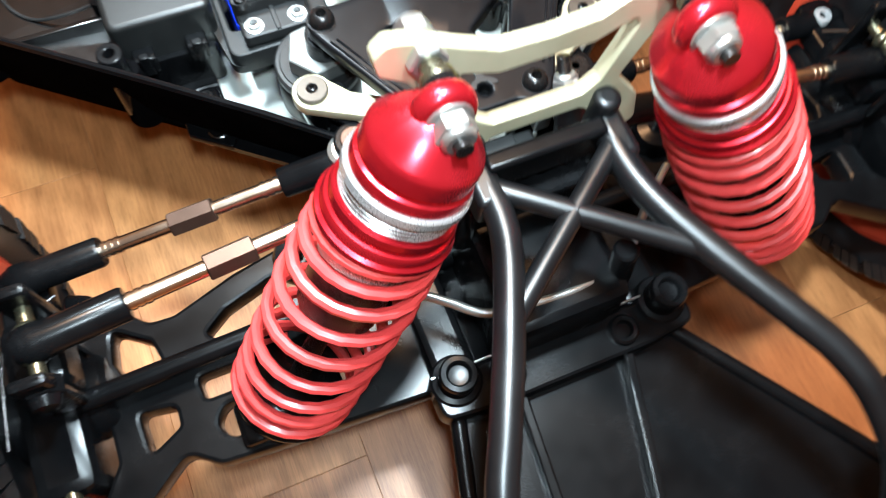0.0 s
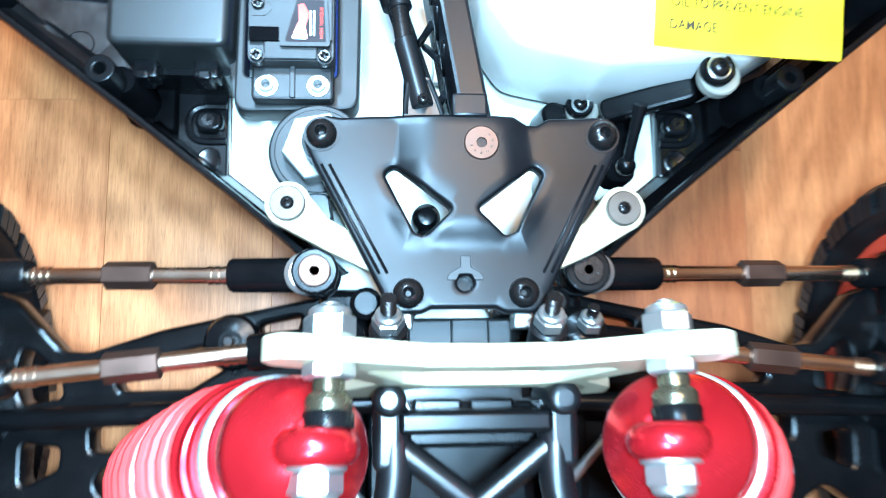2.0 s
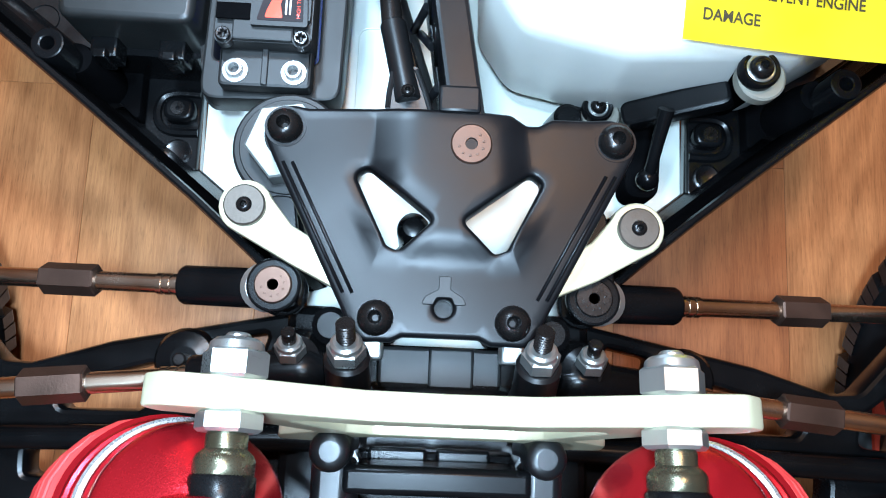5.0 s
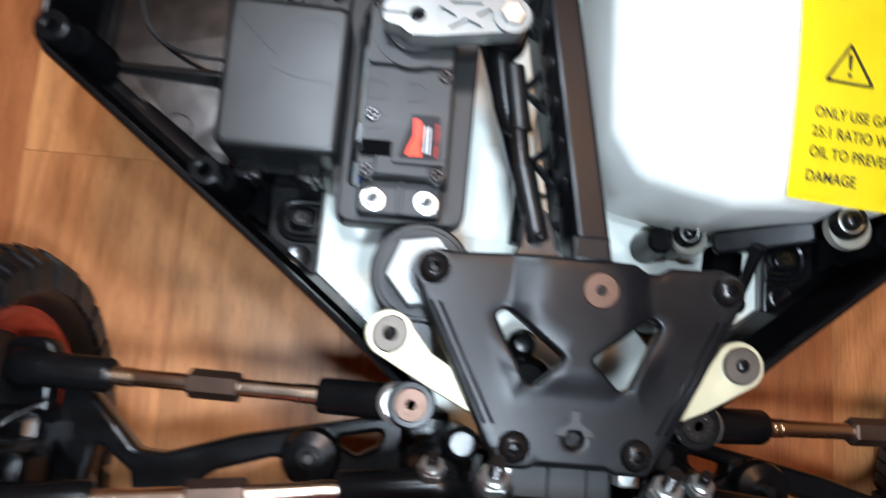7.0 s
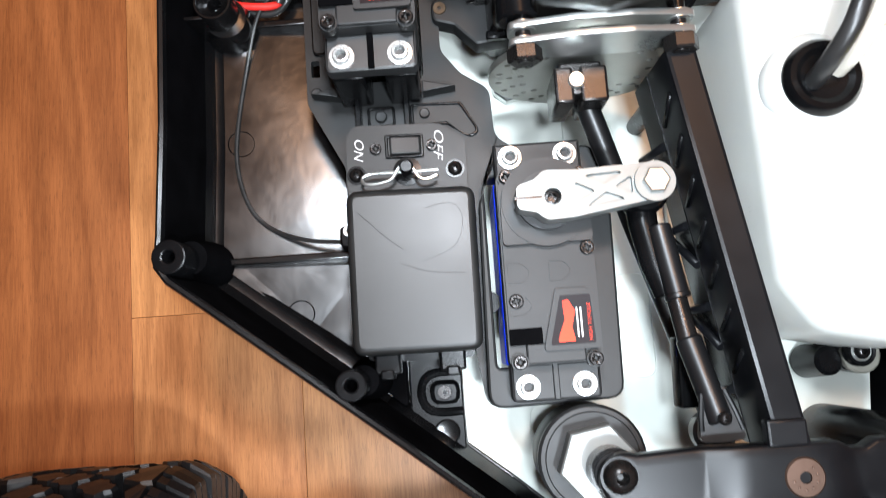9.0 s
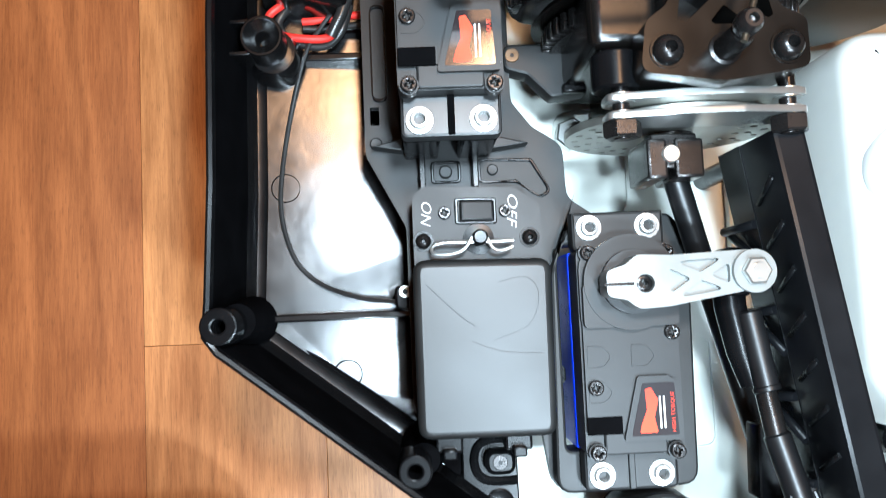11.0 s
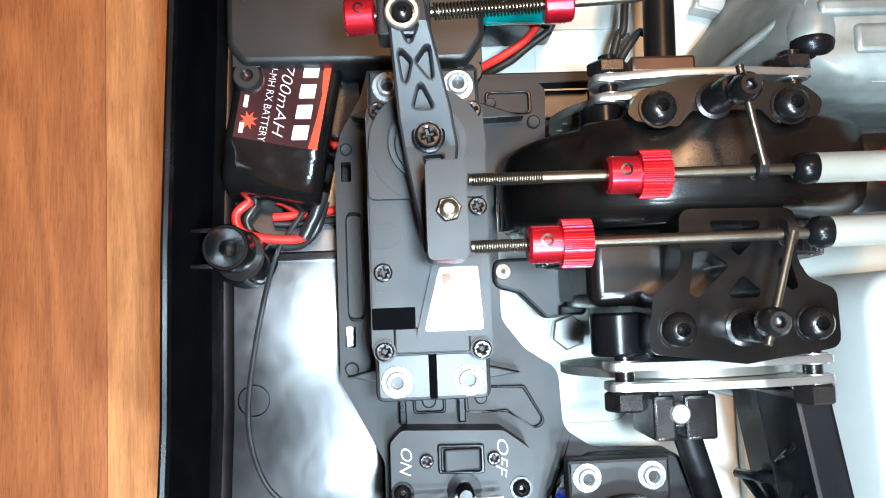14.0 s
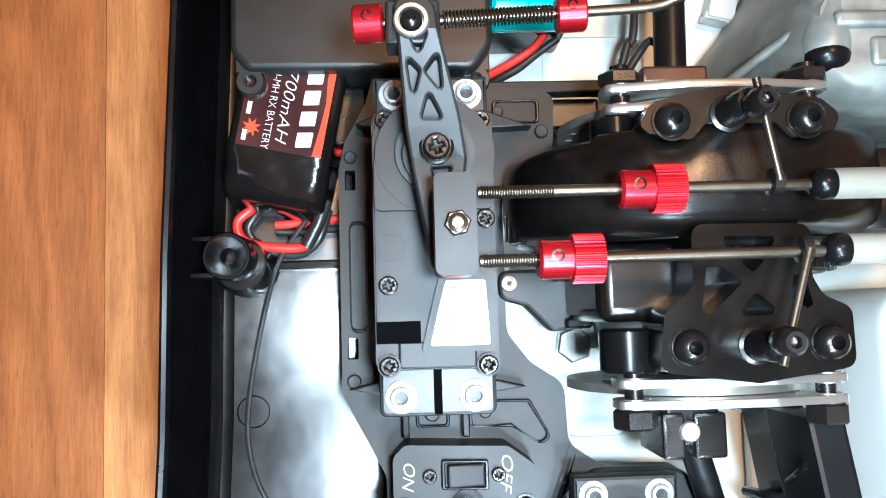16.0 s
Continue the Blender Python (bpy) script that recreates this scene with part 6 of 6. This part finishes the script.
for y, f in ((119.8, 1), (185.0, -1)):
    dk = thing("brake_disc", (-33, y, 78), "drilled steel brake disc between two pads", "brake disc", CAR + ": brakes")
    m = Matrix.Translation((-35.6, y, 118)) @ Matrix.Rotation(radians(90), 4, "X")
    holes = [ring(math.cos(a) * r, math.sin(a) * r, 1.1, 8) for r, c in ((27, 22), (23.4, 18), (20, 16)) for a in [2 * math.pi * k / c + r for k in range(c)]]
    part("disc", prism(B(), ring(0, 0, 30, 64), -1.1, 1.1, holes, m=m), DISC, dk, "pale steel drilled disc")
    for dy in (-2.3, 2.3):
        bm = B()
        prism(bm, rounded([(-25.5, 24, 4), (-25.5, 33, 2), (-8, 36, 6), (8, 36, 6), (25.5, 33, 2), (25.5, 24, 4), (10, 20, 6), (-10, 20, 6)], 3), dy - 0.95, dy + 0.95, b=0.3, both=True, m=m)
        part("brake_pad", bm, STEEL, dk, "worn metal brake pad plate")
    for x in (-58.5, -15.6):
        part("pin", rod(B(), (x + 1.5, y - 8, 148), (x + 1.5, y + 8, 148), 2.2), GUNMETAL, dk)
        bm = B()
        hexa(bm, (x + 1.5, y - f * 3.3, 148), (0, -f, 0), 4.9, 4.4 if f > 0 else 3.2)
        part("bolt_head", bm, GUNMETAL, dk)
        for dy in (-2.3, 2.3):
            part("bush", rod(B(), (x + 1.5, y + dy - 1.2, 148), (x + 1.5, y + dy + 1.2, 148), 3.6), STEEL, dk)
    if f > 0:
        part("piston", rod(B(), (-57.8, 124.4, 147), (-57.8, 134, 147), 6.2, 28, e=0.6), PLASTIC, dk)
    else:
        part("piston", rod(B(), (-58.4, 172, 145.6), (-58.4, 181.6, 145.6), 5.2, 28, e=0.6), PLASTIC, dk)
    part("axle", rod(B(), (-35.6, y - 10, 118), (-35.6, y + 10, 118), 7), GUNMETAL, dk)

ds = thing("drive_shaft", (-25, 60, 85), "dark steel drive shaft with a pinned universal joint", "drive shaft", CAR)
bm = B()
box(bm, -48, 103.2, 118, -42.6, 113.8, 138, 0.8)
box(bm, -40.6, 103.2, 118, -32.8, 113.8, 138, 0.8)
box(bm, -46.5, 106, 114, -34, 115.5, 136.8, 0.8)
part("joint_fork", bm, GUNMETAL, ds)
part("pin", rod(B(), (-41.8, 109.6, 128), (-41.8, 109.6, 139), 2.4, e=0.3), STEEL, ds, "bright steel joint pin")
part("shaft", rod(B(), (-38, 107, 127), (2.5, 0, 90), 3.5, 20), SHINYB, ds)
bm = B()
hexa(bm, (-56.5, 128, 77.9), (0, 0, 1), 5.6, 5, 20)
part("plate_nut", bm, STEEL, ds, "zinc-plated nut on the plate")
rs = thing("rear_drive_shaft", (-29, 215, 90), "dark steel rear drive shaft with a hexagonal collar", "drive shaft", CAR)
part("shaft", rod(B(), (-33, 186, 111), (-27, 330, 104), 4.4), SHINYB, rs)
part("collar", box(B(), -47.0, 193.6, 116, -30.6, 198.0, 133, 0.8), DARKHEX, rs)
cb = thing("throttle_cable", (-38, 215, 82), "thin black cable running rearward", "cable", CAR)
for dx in (0, 6):
    part("cable", sweep(B(), curve([(-46 + dx * 0.4, 188, 104), (-43.9 + dx * 0.3, 204, 100), (-41 + dx * 0.9, 215, 100), (-38.3 + dx * 1.8, 226, 100), (-30 + dx * 2, 330, 92)]), 1.25), BLACKWIRE, cb)

# ---- centre brace rail ----
cr = thing("centre_brace_rail", (-2, 55, 78), "black nylon centre brace rail with a ribbed side", "brace rail", CAR)
def slanted(bm, x0, x1, w0, w1, y0, y1, z0, z1, b):
    prism(bm, [(x0 - w0 / 2, y0), (x0 + w0 / 2, y0), (x1 + w1 / 2, y1), (x1 - w1 / 2, y1)], z0, z1, b=b)
bm = B()
slanted(bm, 3.8, -14.2, 9.2, 8.8, 4, 113, 126.5, 147.5, 1.2)
part("bar", bm, PLATEB, cr)
part("lower_web", prism(B(), [(-1.0, 4), (1.4, 4), (-16.6, 113), (-19.0, 113)], 112, 127), PLASTIC, cr)
bm = B()
box(bm, -3.5, 5, 144, 7, 12, 148.6, 0.8)
part("end_pad", bm, PLATEB, cr)
for y in (9, 111):
    part("rail_post", rod(B(), (3 - 17 * (y - 4) / 109 + 2, y, 78), (3 - 17 * (y - 4) / 109 + 2, y, 127), 3.2, 16), PLASTIC, cr)
for k in range(7):
    y = 24 + k * 12
    x = 3.8 - 18 * (y - 4) / 109 - 4.7
    part("rib", sweep(B(), [(x, y, 131), (x - 1.0, y + 6, 143)], 0.8, 8), PLASTIC, cr)
    part("strut", sweep(B(), [(x + 0.4, y - 5, 127), (x - 3.2, y + (5 if k % 2 else -6), 113)], 1.3, 8), PLATEB, cr)
part("spine", box(B(), -4.8, 40, 77.9, 0.6, 118, 82, 0.6), ALU, cr, "pale aluminium spine")

# ---- fuel tank ----
tk = thing("fuel_tank", (65, 85, 82), "translucent white plastic fuel tank", "fuel tank", CAR)
bm = B()
prism(bm, rounded([(7, 142, 10), (128, 142, 10), (128, 50, 12), (96, 30, 12), (48, 27, 14), (19, 33, 12), (9, 48, 12)], 10, 6), 84, 141, b=9, both=True, seg=5)
part("tank", bm, TANKW, tk)
part("filler_neck", lathe(B(), [(14.5, 138), (14.0, 141.4), (12.6, 143.6), (11.2, 144.6), (0, 144.6)], Matrix.Translation((24, 103, 0)), 36), TANKW, tk)
part("grommet", lathe(B(), [(10.8, 144), (10.8, 146.5), (9.6, 148.2), (8.0, 148.2), (6.5, 147.2), (0, 147)], Matrix.Translation((24, 102.5, 0)), 36), PLASTIC, tk)
part("fuel_hose", sweep(B(), curve([(21, 101, 145), (21.5, 104, 158), (25, 112, 166), (30, 128, 168), (34, 150, 160)]), 2.6, 12), BLACKWIRE, tk, "black rubber fuel hose")
part("fuel_hose", sweep(B(), curve([(28, 104, 145), (29, 107, 158), (33, 116, 166), (38, 132, 168), (42, 154, 160)]), 2.6, 12), HOSE, tk, "clear yellowish fuel hose")
for x, y, z, r in ((84, 26.4, 133, 5.6), (47.5, 26.3, 97, 4.9)):
    part("ear", lathe(B(), [(r + 1.2, z - 5), (r + 1.2, z - 1.6), (r + 0.6, z - 1), (0, z - 1)], Matrix.Translation((x + 1.6, y - 1.2, 0)), 32), MILKY, tk)
    part("rubber_ring", lathe(B(), [(r, z - 1), (r, z + 1.6), (r - 0.6, z + 2.4), (r - 1.4, z + 2.2), (r - 1.5, z + 1.4), (0, z + 1.4)], Matrix.Translation((x, y, 0)), 32), PLASTIC, tk, "black rubber mounting ring")
    part("washer", lathe(B(), [(r - 1.6, z + 1.3), (r - 1.6, z + 2.0), (r - 1.9, z + 2.2), (0, z + 1.6)], Matrix.Translation((x, y, 0)), 28), STEEL, tk)
    screw(tk, x, y, z + 2.0, r - 2.3)

tm = thing("tank_mount", (75, 22, 78), "black nylon tank mounting bracket with a forked foot", "mount", CAR)
part("post", rod(B(), (92, 36, 82), (85.5, 28, 128.5), 5.0, 24, r2=5.6), WALLB, tm)
part("post", rod(B(), (47.5, 26.3, 77.9), (47.5, 26.3, 92.6), 6.5, 24), PLASTIC, tm)
bm = B()
prism(bm, rounded([(9, -4), (42, -4), (42, 4), (9, 4)], 3), -3.5, 3.5, b=1.2, m=Matrix.Translation((47, 21.5, 96)) @ Matrix.Rotation(radians(8), 4, "Z") @ Matrix.Rotation(radians(-28), 4, "Y"))
part("rail", bm, PLASTIC, tm)
part("boot", rod(B(), (38, 23.6, 77.9), (39, 23.8, 95), 5.8, 22, r2=4.8, e=1.2), PLASTIC, tm)
part("foot", prism(B(), rounded([(60.5, 26, 2), (71, 26, 2), (69.4, -0.6, 5), (57.6, -0.6, 5)], 4), 77.9, 90, b=1.5), WALLB, tm)
part("lever", sweep(B(), [(63.6, 20, 117), (62.8, 12, 111), (62.0, 3, 104)], 2.1, 12, [2.4, 2.0, 1.8]), PLASTIC, tm)
part("lever_ball", lathe(B(), [(0, -3.6), (2.4, -2.7), (3.5, -0.6), (3.4, 1.2), (2.2, 2.9), (0, 3.6)], Matrix.Translation((61.8, 2.2, 103)), 20), PLASTIC, tm)

yl = thing("warning_tag", (90, 60, 142), "bright yellow paper warning tag with dark printing", "warning tag", CAR)
bm = B()
def tag_z(x, y):
    return 146.2 - 0.0016 * (y - 70) ** 2 + 0.05 * max(0, x - 100) + 0.6 * math.sin(x * 0.05)
u, v = Vector((0.9976, -0.07, 0)), Vector((0.07, 0.9976, 0))
def tag_at(a, b):
    p = Vector((59.4, 29.6, 0)) + u * a + v * b
    return Vector((p.x, p.y, tag_z(p.x, p.y)))
t2 = bmesh.new()
grid = [[t2.verts.new(tag_at(a * 2.85, b * 3.2)) for a in range(22)] for b in range(27)]
for b in range(26):
    for a in range(21):
        t2.faces.new((grid[b][a], grid[b][a + 1], grid[b + 1][a + 1], grid[b + 1][a])).smooth = True
bmesh.ops.solidify(t2, geom=t2.faces[:], thickness=-0.35)
merge(bm, t2)
part("tag", bm, YELLOW, yl)


def drape(name, bm, material, parent):
    """Lays flat tag artwork, in tag millimetres, on the bent tag."""
    for q in bm.verts:
        p = tag_at(q.co.x, q.co.y)
        q.co = (p.x, p.y, p.z + 0.42 + q.co.z)
    return part(name, bm, material, parent)


def tag_text(text, a, b, size, width):
    cu = bpy.data.curves.new("lettering", "FONT")
    cu.body, cu.size, cu.offset = text, size, 0.018 * size
    tmp = bpy.data.objects.new("tmp", cu)
    me = bpy.data.meshes.new_from_object(tmp)
    bpy.data.objects.remove(tmp)
    bm = B()
    bm.from_mesh(me)
    w = max(q.co.x for q in bm.verts) - min(q.co.x for q in bm.verts)
    bm.transform(Matrix.Translation((a, b, 0)) @ Matrix.Diagonal((width / w, 1, 1, 1)))
    drape("lettering", bm, INK, yl)


tag_text("ONLY USE GAS", 5.6, 25.2, 4.5, 24.4)
tag_text("25:1 RATIO WITH 2 CYCLE", 5.2, 19.2, 4.5, 45)
tag_text("OIL TO PREVENT ENGINE", 5.0, 13.0, 4.5, 42.4)
tag_text("DAMAGE", 4.6, 5.8, 4.5, 15.3)
bm = B()
prism(bm, rounded([(7.4, 36.4), (23.4, 36.4), (15.4, 50)], 0.8), 0, 0.08, [rounded([(9, 37.3), (21.8, 37.3), (15.4, 48.2)], 0.6)])
prism(bm, rounded([(14.7, 46), (16.1, 46), (15.8, 41), (15.0, 41)], 0.2), 0, 0.08)
prism(bm, ring(15.4, 39.4, 0.7, 10), 0, 0.08)
drape("warning_triangle", bm, INK, yl)

# ---- engine ----
en = thing("engine", (5, 215, 78), "pale cast aluminium engine casing", "engine", CAR)
bm = B()
foot = [(46, 180), (-6, 181), (-15, 189), (-22, 199), (-17, 211), (-7, 222), (2, 236), (4, 300)]
shoulder = [(46, 183), (-3, 184), (-10, 188), (-15.5, 194), (-13, 206), (-4, 220), (4, 236), (6, 300)]
crown = [(46, 187), (-1, 188), (-8, 191), (-12, 195), (-10, 206), (-1, 220), (6, 236), (8, 300)]
levels = [[(x, y, z) for x, y in line] for line, z in ((foot, 79), (foot, 108), (shoulder, 145), (crown, 149.5), ([(46, 190)] + [(30, 190 + 12 * k) for k in range(7)], 150.5))]
loft(bm, levels)
part("crankcase", bm, CASTALU, en)
part("screw_boss", lathe(B(), [(5.3, -1), (5.7, 0), (5.8, 3), (5.2, 6.5), (4.6, 10), (4.4, 24), (0, 25)], align((-8.2, 195.6, 146), (0.12, 1, -0.06)), 28), CASTALU, en)
part("screw_head", lathe(B(), [(5.4, 0), (5.5, 1.2), (4.8, 3.0), (3.2, 4.2), (1.6, 4.7), (0, 4.8)], align((-8.2, 195.2, 146.2), (-0.05, -1, 0.35)), 28), PLASTIC, en, "black domed screw head")
part("case_flange", box(B(), -8, 200.6, 140, 46, 204.4, 151.8, 1.2, seg=3), CASTALU, en)
part("case_flange", box(B(), -6, 212, 140, 46, 216, 150.4, 1.2, seg=3), CASTALU, en)
part("case_block", box(B(), 0.4, 191.6, 138, 46, 198.8, 150.8, 1.4, seg=3), CASTALU, en)
for k in range(4):
    part("cooling_fin", box(B(), 5.4, 185.4 + k * 1.45, 130, 46, 186.2 + k * 1.45, 147.2, 0.25), CASTALU, en)
part("case_tab", rod(B(), (0.9, 183, 120), (0.9, 187.6, 147), 1.7, 16, e=0.6), CASTALU, en)
part("case_rib", sweep(B(), curve([(-24, 194.5, 126), (-22, 196, 131), (-16, 200.5, 139), (-11, 204, 144), (-6, 209, 145)]), 1.2, 10), CASTALU, en)
screw(en, 26, 207, 150.4, 2.6)
part("clutch_bell", lathe(B(), [(12, 0), (14, 1), (14, 12), (8, 14), (0, 14)], Matrix.Translation((2, 176, 120)) @ Matrix.Rotation(radians(90), 4, "X"), 32), SHINYB, en)
wc = thing("white_plug", (-8, 227, 78), "small white plastic wiring plug", "plug", CAR)
spin = Matrix.Translation((-6.2, 231, 0)) @ Matrix.Rotation(radians(-14), 4, "Z")
part("plug", box(B(), -4.2, -3.4, 78, 4.2, 6, 86, 0.7, spin), TANKW, wc)
part("plug_lip", box(B(), -4.9, -3.8, 79, 4.9, -1.6, 85, 0.4, spin), TANKW, wc)
part("lead", sweep(B(), curve([(-5, 236, 82), (-4, 248, 82), (-7, 330, 81)]), 1.2), BLACKWIRE, wc)
gu = thing("fuel_line_clip", (4, 150, 78), "black rubber clip beside the tank", "clip", CAR)
part("clip", rod(B(), (-1, 151, 78), (0, 150, 104), 8, 24, e=1.2), PLASTIC, gu)
part("arm", box(B(), -14, 146, 92, 4, 153, 100, 1.5), PLASTIC, gu)

# ---- floor planks ----
rng = random.Random(3)
cache = {}
EDGE = 76.2
# where the end joint of a strip shows, by strip
JOINTS = {0: 60.5, 1: -123, 4: 38, 5: -148}
far = [B() for _ in WOODS]
for k in range(-22, 28):
    x0 = -228.0 + EDGE * k
    near = k not in JOINTS and abs(k - 3) < 9
    y = JOINTS[k] - 520 * 4 if k in JOINTS else -2300 - (k * 47 % 120) if near else -1890 - rng.uniform(0, 300)
    while y < 1890:
        length = 520 if k in JOINTS else rng.choice((360, 440, 520, 600))
        if near:
            length = 700
        # strip 4 is toned darker to paint in the torch's falloff
        tone = (1 if k == 0 and y > 50 else 2 if k == 0 else 3 if k == -1 and y > 50 else 0 if k == 4 else 2 if k == 5 else 0 if k == -1 else rng.choice((0, 1, 2, 2, 1)))
        a, e = max(y, -1900), min(y + length, 1900)
        if abs(x0) < 620 and y > -760 and y + length < 1000:
            key = (length, tone)
            if key not in cache:
                cache[key] = finish("plank", box(B(), 0.06, 0.06, -3, EDGE - 0.06, length - 0.06, 0, 0.14, seg=1), WOODS[tone])
            ob = place("plank", cache[key], None, Matrix.Translation((x0, y, 0)))
            ob.parent = floor
        elif x0 > -1900 and x0 + EDGE < 1900 and e - a > 5:
            box(far[tone], x0 + 0.15, a + 0.15, -3, x0 + EDGE - 0.15, e - 0.15, 0)
        y += length
for bm, m in zip(far, WOODS):
    ob = part("far_planks", bm, m, floor)
    tagged(ob, kind="stuff")
